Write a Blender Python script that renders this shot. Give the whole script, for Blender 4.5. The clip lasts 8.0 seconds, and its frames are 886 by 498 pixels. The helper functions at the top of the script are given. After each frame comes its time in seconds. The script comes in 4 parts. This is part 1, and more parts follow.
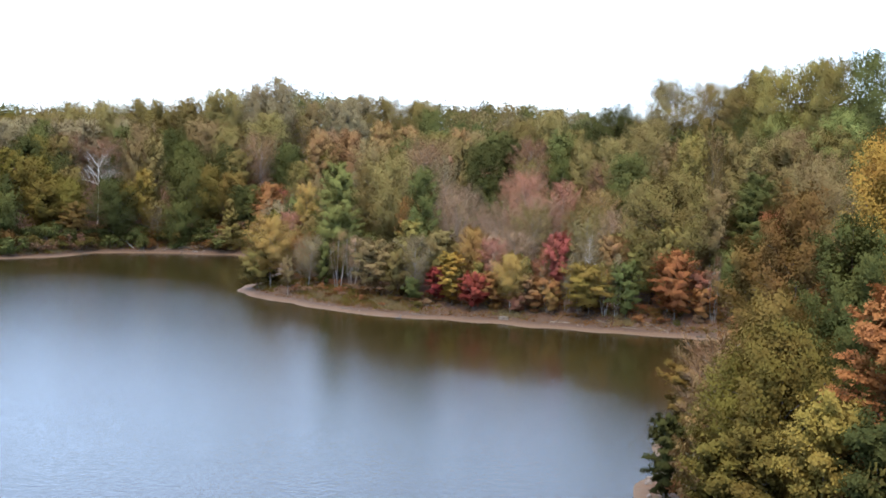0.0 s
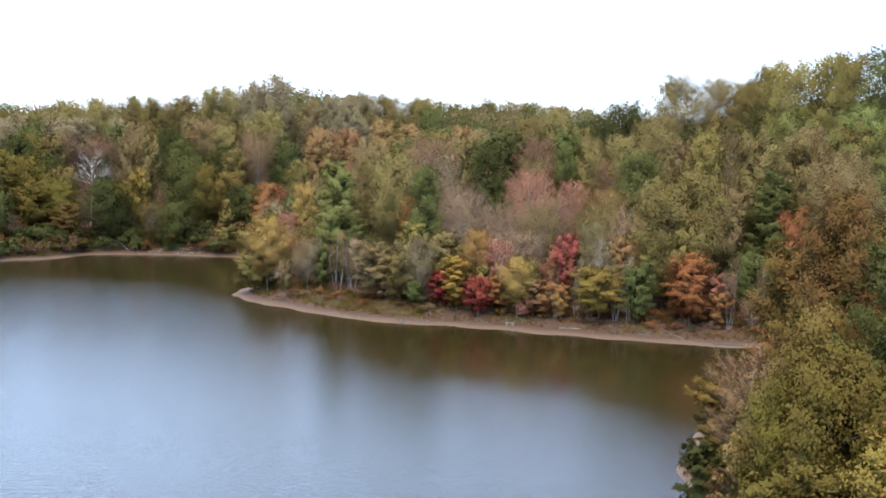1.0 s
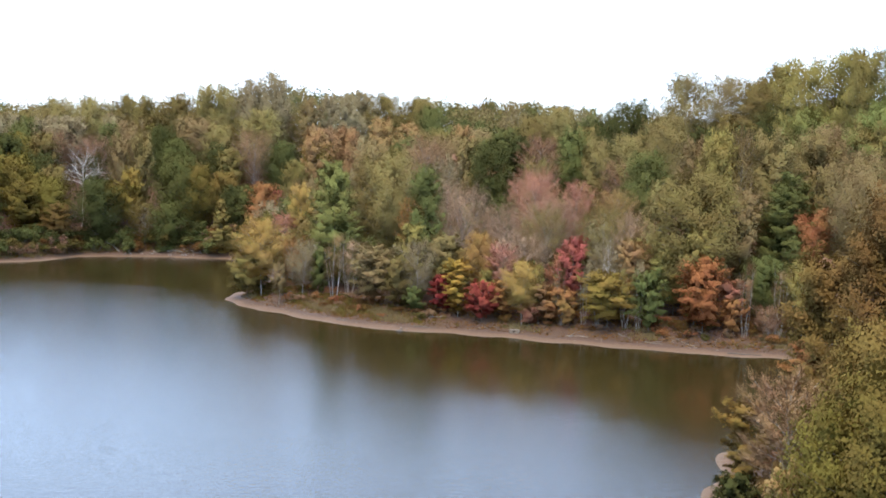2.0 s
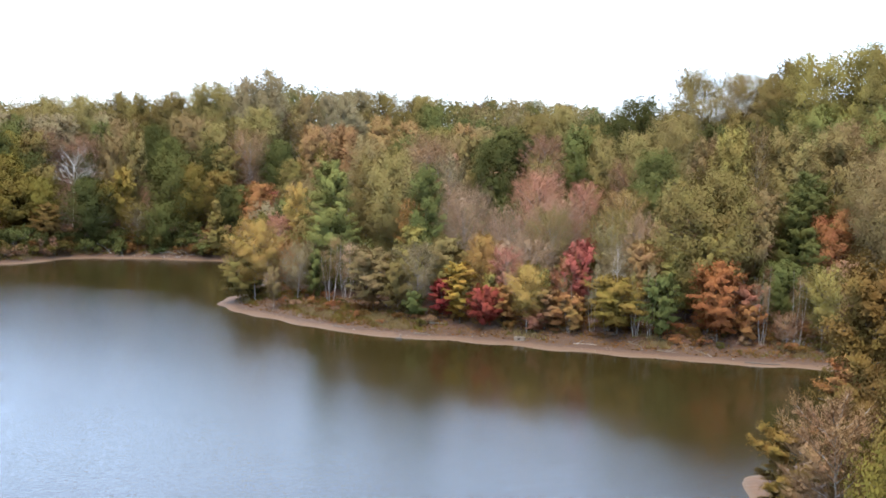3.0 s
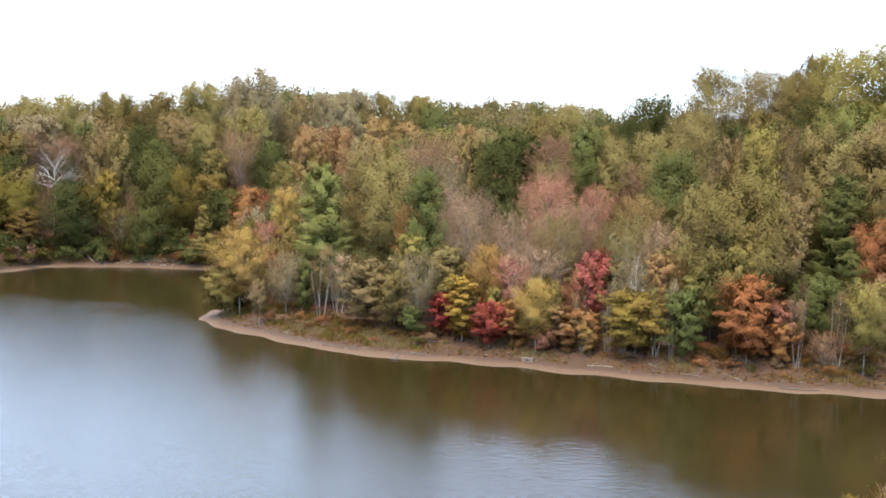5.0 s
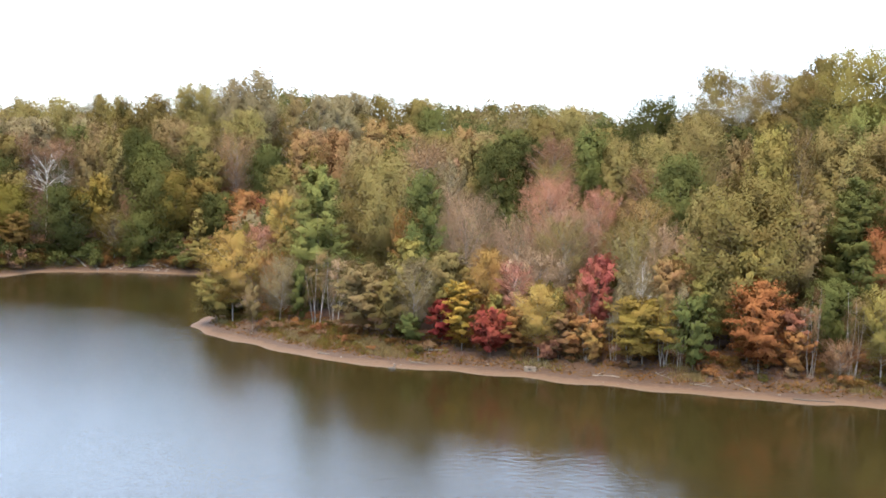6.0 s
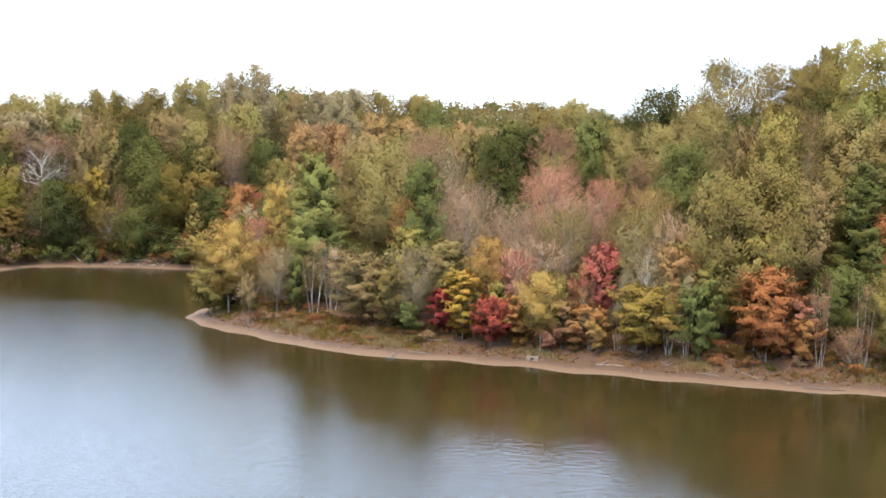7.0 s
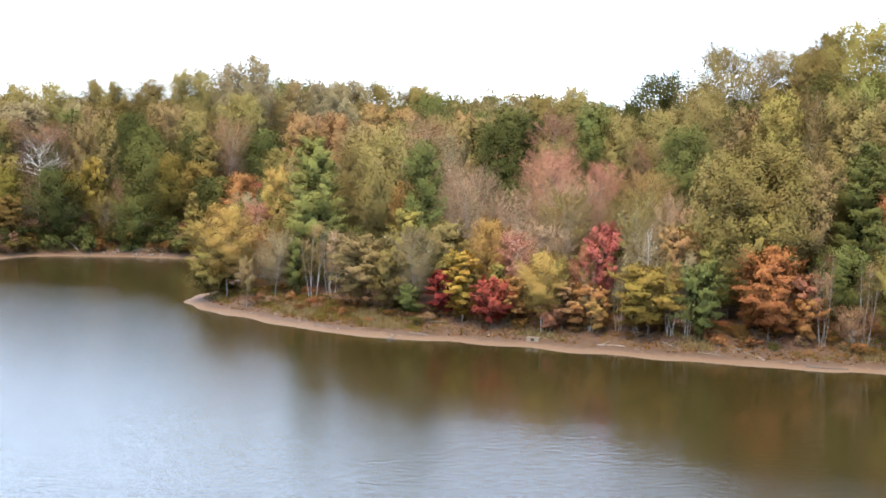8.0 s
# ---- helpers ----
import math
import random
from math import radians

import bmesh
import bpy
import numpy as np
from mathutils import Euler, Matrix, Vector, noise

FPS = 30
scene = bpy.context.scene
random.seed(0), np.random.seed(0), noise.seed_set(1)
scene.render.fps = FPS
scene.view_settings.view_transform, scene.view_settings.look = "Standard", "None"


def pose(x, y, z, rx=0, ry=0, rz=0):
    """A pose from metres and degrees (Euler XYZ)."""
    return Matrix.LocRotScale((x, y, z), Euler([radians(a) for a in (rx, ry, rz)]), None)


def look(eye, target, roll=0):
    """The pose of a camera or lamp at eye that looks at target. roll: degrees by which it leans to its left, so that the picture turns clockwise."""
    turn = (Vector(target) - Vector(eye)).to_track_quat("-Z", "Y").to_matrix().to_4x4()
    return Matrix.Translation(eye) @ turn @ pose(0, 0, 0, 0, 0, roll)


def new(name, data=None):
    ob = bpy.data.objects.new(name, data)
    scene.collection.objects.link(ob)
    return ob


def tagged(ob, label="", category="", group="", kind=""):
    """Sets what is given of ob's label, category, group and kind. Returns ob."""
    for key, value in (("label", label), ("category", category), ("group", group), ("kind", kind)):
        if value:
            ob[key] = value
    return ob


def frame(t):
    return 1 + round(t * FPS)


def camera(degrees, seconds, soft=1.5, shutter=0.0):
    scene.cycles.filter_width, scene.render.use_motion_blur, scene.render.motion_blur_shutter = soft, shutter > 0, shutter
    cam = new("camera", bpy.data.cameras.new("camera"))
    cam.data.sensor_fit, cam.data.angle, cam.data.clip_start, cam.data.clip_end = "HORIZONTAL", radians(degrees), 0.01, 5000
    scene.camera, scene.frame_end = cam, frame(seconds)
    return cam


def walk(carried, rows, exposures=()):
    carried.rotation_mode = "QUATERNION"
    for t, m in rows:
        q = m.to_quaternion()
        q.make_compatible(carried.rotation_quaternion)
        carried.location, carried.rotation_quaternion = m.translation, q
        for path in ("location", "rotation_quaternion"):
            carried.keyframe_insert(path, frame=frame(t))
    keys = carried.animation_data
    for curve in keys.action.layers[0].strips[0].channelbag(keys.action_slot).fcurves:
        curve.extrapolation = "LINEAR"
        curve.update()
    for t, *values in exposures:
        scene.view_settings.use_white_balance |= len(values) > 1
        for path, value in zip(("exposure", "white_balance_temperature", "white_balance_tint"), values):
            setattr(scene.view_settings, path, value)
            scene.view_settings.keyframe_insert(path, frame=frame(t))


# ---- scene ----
cam = camera(50.0, 8.0, 1.75)
PATH = [
    (0, (0.404, 0.505, 22.0), (0.381, 2.498, 21.833), 1.3),
    (0.5, (0.046, 3.48, 22.11), (0.024, 5.473, 21.94), 1.3),
    (1, (-0.203, 6.524, 22.085), (-0.226, 8.517, 21.915), 1.2),
    (1.5, (-0.41, 9.503, 22.043), (-0.432, 11.496, 21.874), 1.3),
    (3, (-0.902, 18.456, 21.991), (-0.922, 20.449, 21.821), 1.3),
    (3.5, (-1.041, 21.419, 22.218), (-1.061, 23.412, 22.046), 1.3),
    (4, (-0.939, 24.29, 22.021), (-0.961, 26.283, 21.853), 1.3),
    (4.5, (-1.042, 27.17, 22.06), (-1.063, 29.163, 21.894), 1.3),
    (6, (-1.069, 33.84, 21.75), (-1.089, 35.834, 21.596), 1.3),
    (6.5, (-1.088, 35.216, 20.844), (-1.107, 37.21, 20.696), 1.4),
    (7, (-1.158, 36.112, 19.766), (-1.176, 38.106, 19.619), 1.3),
    (7.5, (-1.204, 36.59, 18.552), (-1.222, 38.585, 18.407), 1.3),
    (8, (-1.212, 36.702, 17.595), (-1.228, 38.697, 17.447), 1.3),
]
walk(cam, [(t, look(eye, target, roll)) for t, eye, target, roll in PATH], [(0.0, 0.95, 6600, 10), (1.5, 1.03, 6620, 10), (3.5, 1.20, 6880, 10), (4.5, 1.25, 7060, 10), (6.5, 1.37, 7290, 10), (8.0, 1.49, 7380, 10)])

# ---------- light ----------
SUN_HIGH, SUN_ROUND = 66.0, 205.0
world = bpy.data.worlds.new("sky")
scene.world = world
world.use_nodes = True
wn, wl = world.node_tree.nodes, world.node_tree.links
wn.clear()
sky = wn.new("ShaderNodeTexSky")
sky.sky_type, sky.sun_disc = "NISHITA", False
sky.sun_elevation, sky.sun_rotation = radians(SUN_HIGH), radians(SUN_ROUND)
sky.air_density, sky.dust_density, sky.ozone_density = 1.0, 1.0, 2.0
# a thin layer of bright cloud evens the blue out
cloud = wn.new("ShaderNodeTexNoise")
cloud.inputs["Scale"].default_value, cloud.inputs["Detail"].default_value = 2.2, 5.0
veil = wn.new("ShaderNodeMapRange")
veil.inputs["From Min"].default_value, veil.inputs["From Max"].default_value = 0.3, 0.7
veil.inputs["To Min"].default_value, veil.inputs["To Max"].default_value = 0.35, 0.6
mixer = wn.new("ShaderNodeMix")
mixer.data_type = "RGBA"
mixer.inputs["B"].default_value = (12.3, 17.2, 25.9, 1)
shine = wn.new("ShaderNodeBackground")
shine.inputs["Strength"].default_value = 0.15
world_out = wn.new("ShaderNodeOutputWorld")
wl.new(cloud.outputs["Fac"], veil.inputs["Value"])
wl.new(veil.outputs["Result"], mixer.inputs["Factor"])
wl.new(sky.outputs["Color"], mixer.inputs["A"])
# bright haze low in the sky, clearing upwards
up, height, haze, scaled = wn.new("ShaderNodeTexCoord"), wn.new("ShaderNodeSeparateXYZ"), wn.new("ShaderNodeMapRange"), wn.new("ShaderNodeVectorMath")
haze.interpolation_type = "SMOOTHSTEP"
haze.inputs["From Min"].default_value, haze.inputs["From Max"].default_value = 0.0, 1.0
haze.inputs["To Min"].default_value, haze.inputs["To Max"].default_value = 1.27, 0.93
scaled.operation = "SCALE"
wl.new(up.outputs["Generated"], height.inputs["Vector"])
wl.new(height.outputs["Z"], haze.inputs["Value"])
wl.new(mixer.outputs["Result"], scaled.inputs[0])
wl.new(haze.outputs["Result"], scaled.inputs["Scale"])
# the overcast is whiter and duller towards the horizon
rim, pale = wn.new("ShaderNodeMapRange"), wn.new("ShaderNodeMix")
rim.interpolation_type, pale.data_type = "SMOOTHSTEP", "RGBA"
rim.inputs["From Min"].default_value, rim.inputs["From Max"].default_value = 0.03, 0.19
rim.inputs["To Min"].default_value, rim.inputs["To Max"].default_value = 0.95, 0.0
pale.inputs["B"].default_value = (6.2, 7.1, 8.0, 1)
wl.new(height.outputs["Z"], rim.inputs["Value"])
wl.new(rim.outputs["Result"], pale.inputs["Factor"])
wl.new(scaled.outputs["Vector"], pale.inputs["A"])
wl.new(pale.outputs["Result"], shine.inputs["Color"])
wl.new(shine.outputs["Background"], world_out.inputs["Surface"])

sun = new("sun", bpy.data.lights.new("sun", "SUN"))
sun.data.energy, sun.data.angle, sun.data.color = 3.4, radians(30), (1.0, 0.86, 0.66)
sun_way = Vector((math.sin(radians(SUN_ROUND)) * math.cos(radians(SUN_HIGH)), math.cos(radians(SUN_ROUND)) * math.cos(radians(SUN_HIGH)), math.sin(radians(SUN_HIGH))))
sun.matrix_world = look(sun_way * 400, (0, 0, 0))


# ---------- materials ----------
def material(name):
    m = bpy.data.materials.new(name)
    m.use_nodes = True
    m.node_tree.nodes.clear()
    return m, m.node_tree.nodes, m.node_tree.links


def leaf_material(name, colour, spread=0.020, glow=0.24):
    """Autumn leaves: the hue drifts from leaf to leaf, from clump to clump and from tree to tree."""
    m, n, l = material(name)
    geo, info, pos = n.new("ShaderNodeNewGeometry"), n.new("ShaderNodeObjectInfo"), n.new("ShaderNodeTexCoord")
    clump = n.new("ShaderNodeTexNoise")
    clump.inputs["Scale"].default_value, clump.inputs["Detail"].default_value = 0.55, 2.0
    l.new(pos.outputs["Object"], clump.inputs["Vector"])
    hue = n.new("ShaderNodeHueSaturation")
    hue.inputs["Color"].default_value = (*colour, 1)
    total = n.new("ShaderNodeMath")
    total.operation = "ADD"
    l.new(clump.outputs["Fac"], total.inputs[0])
    per_tree = n.new("ShaderNodeMapRange")
    per_tree.inputs["To Min"].default_value, per_tree.inputs["To Max"].default_value = -0.16, 0.16
    l.new(info.outputs["Random"], per_tree.inputs["Value"])
    l.new(per_tree.outputs["Result"], total.inputs[1])
    turn = n.new("ShaderNodeMapRange")
    turn.inputs["From Min"].default_value, turn.inputs["From Max"].default_value = 0.2, 0.8
    turn.inputs["To Min"].default_value, turn.inputs["To Max"].default_value = 0.5 - spread, 0.5 + spread
    l.new(total.outputs["Value"], turn.inputs["Value"])
    l.new(turn.outputs["Result"], hue.inputs["Hue"])
    each = n.new("ShaderNodeMapRange")
    each.inputs["To Min"].default_value, each.inputs["To Max"].default_value = 0.88, 1.12
    l.new(geo.outputs["Random Per Island"], each.inputs["Value"])
    whole, both = n.new("ShaderNodeMapRange"), n.new("ShaderNodeMath")
    whole.inputs["To Min"].default_value, whole.inputs["To Max"].default_value = 0.92, 1.08
    both.operation = "MULTIPLY"
    l.new(info.outputs["Random"], whole.inputs["Value"])
    l.new(each.outputs["Result"], both.inputs[0])
    l.new(whole.outputs["Result"], both.inputs[1])
    l.new(both.outputs["Value"], hue.inputs["Value"])
    hue.inputs["Saturation"].default_value = 0.96
    face, back, mix = n.new("ShaderNodeBsdfDiffuse"), n.new("ShaderNodeBsdfTranslucent"), n.new("ShaderNodeMixShader")
    mix.inputs["Fac"].default_value = glow
    l.new(hue.outputs["Color"], face.inputs["Color"])
    l.new(hue.outputs["Color"], back.inputs["Color"])
    out = n.new("ShaderNodeOutputMaterial")
    l.new(face.outputs["BSDF"], mix.inputs[1])
    l.new(back.outputs["BSDF"], mix.inputs[2])
    l.new(mix.outputs["Shader"], out.inputs["Surface"])
    return m


def rough_material(name, low, high, scale, rough=0.85, bump=0.3, stretch=(1, 1, 1)):
    """Bark, stone and dead wood: two scales of noise between two colours, with relief."""
    m, n, l = material(name)
    pos, place = n.new("ShaderNodeTexCoord"), n.new("ShaderNodeMapping")
    place.inputs["Scale"].default_value = stretch
    coarse, fine = n.new("ShaderNodeTexNoise"), n.new("ShaderNodeTexNoise")
    coarse.inputs["Scale"].default_value, fine.inputs["Scale"].default_value = scale, scale * 6
    coarse.inputs["Detail"].default_value = fine.inputs["Detail"].default_value = 4
    both = n.new("ShaderNodeMath")
    both.operation = "ADD"
    ramp = n.new("ShaderNodeMapRange")
    ramp.inputs["From Min"].default_value, ramp.inputs["From Max"].default_value = 0.7, 1.3
    mix = n.new("ShaderNodeMix")
    mix.data_type = "RGBA"
    mix.inputs["A"].default_value, mix.inputs["B"].default_value = (*low, 1), (*high, 1)
    relief, skin, out = n.new("ShaderNodeBump"), n.new("ShaderNodeBsdfPrincipled"), n.new("ShaderNodeOutputMaterial")
    relief.inputs["Strength"].default_value = bump
    skin.inputs["Roughness"].default_value = rough
    l.new(pos.outputs["Object"], place.inputs["Vector"])
    l.new(place.outputs["Vector"], coarse.inputs["Vector"])
    l.new(place.outputs["Vector"], fine.inputs["Vector"])
    l.new(coarse.outputs["Fac"], both.inputs[0])
    l.new(fine.outputs["Fac"], both.inputs[1])
    l.new(both.outputs["Value"], ramp.inputs["Value"])
    l.new(ramp.outputs["Result"], mix.inputs["Factor"])
    l.new(mix.outputs["Result"], skin.inputs["Base Color"])
    l.new(both.outputs["Value"], relief.inputs["Height"])
    l.new(relief.outputs["Normal"], skin.inputs["Normal"])
    l.new(skin.outputs["BSDF"], out.inputs["Surface"])
    return m


LEAF = {
    "olive": leaf_material("olive_leaves", (0.112, 0.085, 0.026)),
    "khaki": leaf_material("khaki_leaves", (0.143, 0.110, 0.038)),
    "lime": leaf_material("yellow_green_leaves", (0.157, 0.127, 0.034)),
    "green": leaf_material("green_leaves", (0.071, 0.075, 0.022)),
    "dark": leaf_material("dark_green_leaves", (0.039, 0.041, 0.0125)),
    "gold": leaf_material("golden_leaves", (0.205, 0.124, 0.034), 0.018),
    "yellow": leaf_material("yellow_leaves", (0.215, 0.118, 0.021), 0.018),
    "orange": leaf_material("orange_leaves", (0.205, 0.076, 0.024), 0.009),
    "salmon": leaf_material("salmon_leaves", (0.243, 0.106, 0.056), 0.015),
    "rust": leaf_material("rusty_leaves", (0.190, 0.084, 0.029), 0.018),
    "red": leaf_material("red_leaves", (0.225, 0.058, 0.043), 0.012),
    "crimson": leaf_material("crimson_leaves", (0.172, 0.030, 0.021), 0.010),
    "pink": leaf_material("pinkish_leaves", (0.262, 0.118, 0.078), 0.010),
    "mauve": leaf_material("mauve_grey_twigs", (0.226, 0.147, 0.090), 0.012),
    "grey": leaf_material("grey_olive_twigs", (0.155, 0.122, 0.064), 0.015),
    "brown": leaf_material("brown_leaves", (0.169, 0.096, 0.052), 0.018),
    "pine": leaf_material("pine_needles", (0.122, 0.128, 0.036), 0.02, 0.2),
    "teal": leaf_material("blue_green_needles", (0.077, 0.097, 0.036), 0.02, 0.2),
    "moss": leaf_material("moss_green_leaves", (0.064, 0.050, 0.012)),
    "amber": leaf_material("amber_leaves", (0.196, 0.118, 0.046), 0.02),
    "umber": leaf_material("umber_leaves", (0.100, 0.051, 0.014), 0.02),
    "sage": leaf_material("sage_green_leaves", (0.092, 0.070, 0.0145)),
    "tan": leaf_material("tan_olive_leaves", (0.138, 0.096, 0.040), 0.02),
    "bronze": leaf_material("bronze_leaves", (0.108, 0.067, 0.018), 0.018),
    "ochre": leaf_material("ochre_leaves", (0.150, 0.099, 0.021), 0.018),
    "fir": leaf_material("deep_green_leaves", (0.055, 0.057, 0.016)),
    "plum": leaf_material("purple_leaves", (0.053, 0.031, 0.036), 0.02),
}
BARK = rough_material("grey_brown_bark", (0.045, 0.036, 0.028), (0.14, 0.115, 0.09), 1.5, stretch=(3, 3, 0.6))
PALE_BARK = rough_material("pale_bark", (0.085, 0.073, 0.060), (0.240, 0.208, 0.178), 1.2, stretch=(2, 2, 1.5))
DEAD_WOOD = rough_material("bleached_dead_wood", (0.05, 0.039, 0.029), (0.13, 0.104, 0.08), 2.0, stretch=(3, 3, 0.7))
BLEACHED = rough_material("silver_snag_wood", (0.24, 0.21, 0.18), (0.46, 0.42, 0.37), 1.0, stretch=(3, 3, 0.7))
DRIFTWOOD = rough_material("driftwood", (0.085, 0.065, 0.048), (0.20, 0.165, 0.13), 3.0)
STONE = rough_material("shore_stone", (0.07, 0.052, 0.04), (0.14, 0.108, 0.085), 2.0)
CONCRETE = rough_material("weathered_concrete", (0.075, 0.055, 0.038), (0.14, 0.106, 0.074), 2.5)
WET_WOOD = rough_material("wet_dark_wood", (0.03, 0.025, 0.02), (0.06, 0.046, 0.032), 3.0, rough=0.75)


def ground_material():
    """Pale sand at the water's edge, dry grass on the bank, brown leaf litter in the woods."""
    m, n, l = material("shore_ground")
    pos, parts = n.new("ShaderNodeNewGeometry"), n.new("ShaderNodeSeparateXYZ")
    l.new(pos.outputs["Position"], parts.inputs["Vector"])

    def speck(scale, detail=5):
        t = n.new("ShaderNodeTexNoise")
        t.inputs["Scale"].default_value, t.inputs["Detail"].default_value = scale, detail
        l.new(pos.outputs["Position"], t.inputs["Vector"])
        return t.outputs["Fac"]

    def shift(height, amount, lo, hi):
        wob, rng = n.new("ShaderNodeMath"), n.new("ShaderNodeMapRange")
        wob.operation = "MULTIPLY_ADD"
        l.new(height, wob.inputs[0])
        wob.inputs[1].default_value = amount
        l.new(parts.outputs["Z"], wob.inputs[2])
        rng.interpolation_type = "SMOOTHSTEP"
        rng.inputs["From Min"].default_value, rng.inputs["From Max"].default_value = lo, hi
        l.new(wob.outputs["Value"], rng.inputs["Value"])
        return rng.outputs["Result"]

    def blend(fac, a, b):
        x = n.new("ShaderNodeMix")
        x.data_type = "RGBA"
        l.new(fac, x.inputs["Factor"])
        for key, v in (("A", a), ("B", b)):
            if isinstance(v, tuple):
                x.inputs[key].default_value = (*v, 1)
            else:
                l.new(v, x.inputs[key])
        return x.outputs["Result"]

    fine, mid, broad = speck(6.0), speck(1.1), speck(0.22, 3)
    mud = blend(fine, (0.060, 0.036, 0.018), (0.104, 0.064, 0.034))
    sand = blend(mid, blend(fine, (0.041, 0.021, 0.010), (0.065, 0.034, 0.015)), blend(fine, (0.078, 0.036, 0.014), (0.118, 0.059, 0.023)))
    grass = blend(mid, (0.032, 0.0135, 0.0047), (0.050, 0.023, 0.0075))
    litter = blend(fine, (0.026, 0.010, 0.0045), (0.066, 0.025, 0.009))
    wet = blend(shift(mid, 0.10, 0.05, 0.15), mud, sand)
    bank = blend(shift(mid, 0.36, 0.32, 0.46), wet, grass)
    all_in = blend(shift(broad, 1.2, 1.5, 2.1), bank, litter)
    relief, skin, out = n.new("ShaderNodeBump"), n.new("ShaderNodeBsdfPrincipled"), n.new("ShaderNodeOutputMaterial")
    relief.inputs["Strength"].default_value, relief.inputs["Distance"].default_value = 0.6, 0.15
    l.new(speck(2.5), relief.inputs["Height"])
    l.new(relief.outputs["Normal"], skin.inputs["Normal"])
    skin.inputs["Roughness"].default_value = 0.95
    l.new(all_in, skin.inputs["Base Color"])
    l.new(skin.outputs["BSDF"], out.inputs["Surface"])
    return m


def water_material():
    """Murky olive lake water: wind ripples on a slow swell, calmer in the lee of the shore and between gusts."""
    m, n, l = material("lake_water")
    pos, place, lee = n.new("ShaderNodeNewGeometry"), n.new("ShaderNodeMapping"), n.new("ShaderNodeAttribute")
    lee.attribute_name = "open_water"
    place.inputs["Scale"].default_value = (0.8, 1.0, 1.0)
    l.new(pos.outputs["Position"], place.inputs["Vector"])
    ripple, swell, gust = n.new("ShaderNodeTexNoise"), n.new("ShaderNodeTexNoise"), n.new("ShaderNodeTexNoise")
    for t, s, d in ((ripple, 6.0, 3), (swell, 2.8, 3), (gust, 0.11, 8)):
        t.inputs["Scale"].default_value, t.inputs["Detail"].default_value = s, d
        l.new(place.outputs["Vector"], t.inputs["Vector"])
    sway = n.new("ShaderNodeMath")
    sway.operation = "MULTIPLY_ADD"
    gust.inputs["Roughness"].default_value = 0.68
    sway.inputs[1].default_value = 0.9
    l.new(gust.outputs["Fac"], sway.inputs[0])
    l.new(lee.outputs["Fac"], sway.inputs[2])
    force = n.new("ShaderNodeMapRange")
    force.interpolation_type = "SMOOTHSTEP"
    force.inputs["From Min"].default_value, force.inputs["From Max"].default_value = 0.45, 1.40
    force.inputs["To Min"].default_value, force.inputs["To Max"].default_value = 0.12, 1.0
    l.new(sway.outputs["Value"], force.inputs["Value"])
    b1, b2 = n.new("ShaderNodeBump"), n.new("ShaderNodeBump")
    b1.inputs["Distance"].default_value, b2.inputs["Distance"].default_value = 0.015, 0.036
    fading = n.new("ShaderNodeMath")
    fading.operation = "POWER"
    fading.inputs[1].default_value = 1.8
    l.new(force.outputs["Result"], fading.inputs[0])
    l.new(fading.outputs["Value"], b1.inputs["Strength"])
    l.new(fading.outputs["Value"], b2.inputs["Strength"])
    l.new(ripple.outputs["Fac"], b1.inputs["Height"])
    l.new(swell.outputs["Fac"], b2.inputs["Height"])
    l.new(b2.outputs["Normal"], b1.inputs["Normal"])
    # short chop along the edges of the gusts
    chop, calm, edge, b3 = n.new("ShaderNodeTexNoise"), n.new("ShaderNodeMath"), n.new("ShaderNodeMath"), n.new("ShaderNodeBump")
    chop.inputs["Scale"].default_value, chop.inputs["Detail"].default_value = 1.7, 3
    calm.operation, edge.operation = "SUBTRACT", "MULTIPLY"
    calm.inputs[0].default_value = 1.45
    b3.inputs["Distance"].default_value = 0.042
    crests = n.new("ShaderNodeMapping")
    crests.inputs["Scale"].default_value = (0.55, 1.2, 1.0)
    l.new(pos.outputs["Position"], crests.inputs["Vector"])
    l.new(crests.outputs["Vector"], chop.inputs["Vector"])
    l.new(force.outputs["Result"], calm.inputs[1])
    l.new(force.outputs["Result"], edge.inputs[0])
    l.new(calm.outputs["Value"], edge.inputs[1])
    l.new(edge.outputs["Value"], b3.inputs["Strength"])
    l.new(chop.outputs["Fac"], b3.inputs["Height"])
    l.new(b3.outputs["Normal"], b2.inputs["Normal"])
    # longer waves where the wind comes round the point
    waves, apart, far_off, reach, b4 = n.new("ShaderNodeTexNoise"), n.new("ShaderNodeSeparateXYZ"), n.new("ShaderNodeMapRange"), n.new("ShaderNodeMath"), n.new("ShaderNodeBump")
    waves.inputs["Scale"].default_value, waves.inputs["Detail"].default_value = 0.85, 4
    far_off.interpolation_type = "SMOOTHSTEP"
    far_off.inputs["From Min"].default_value, far_off.inputs["From Max"].default_value = 108.0, 165.0
    reach.operation = "MULTIPLY"
    b4.inputs["Distance"].default_value = 0.20
    l.new(crests.outputs["Vector"], waves.inputs["Vector"])
    l.new(pos.outputs["Position"], apart.inputs["Vector"])
    l.new(apart.outputs["Y"], far_off.inputs["Value"])
    l.new(far_off.outputs["Result"], reach.inputs[0])
    l.new(edge.outputs["Value"], reach.inputs[1])
    l.new(reach.outputs["Value"], b4.inputs["Strength"])
    l.new(waves.outputs["Fac"], b4.inputs["Height"])
    l.new(b4.outputs["Normal"], b3.inputs["Normal"])
    rough = n.new("ShaderNodeMapRange")
    rough.inputs["To Min"].default_value, rough.inputs["To Max"].default_value = 0.085, 0.15
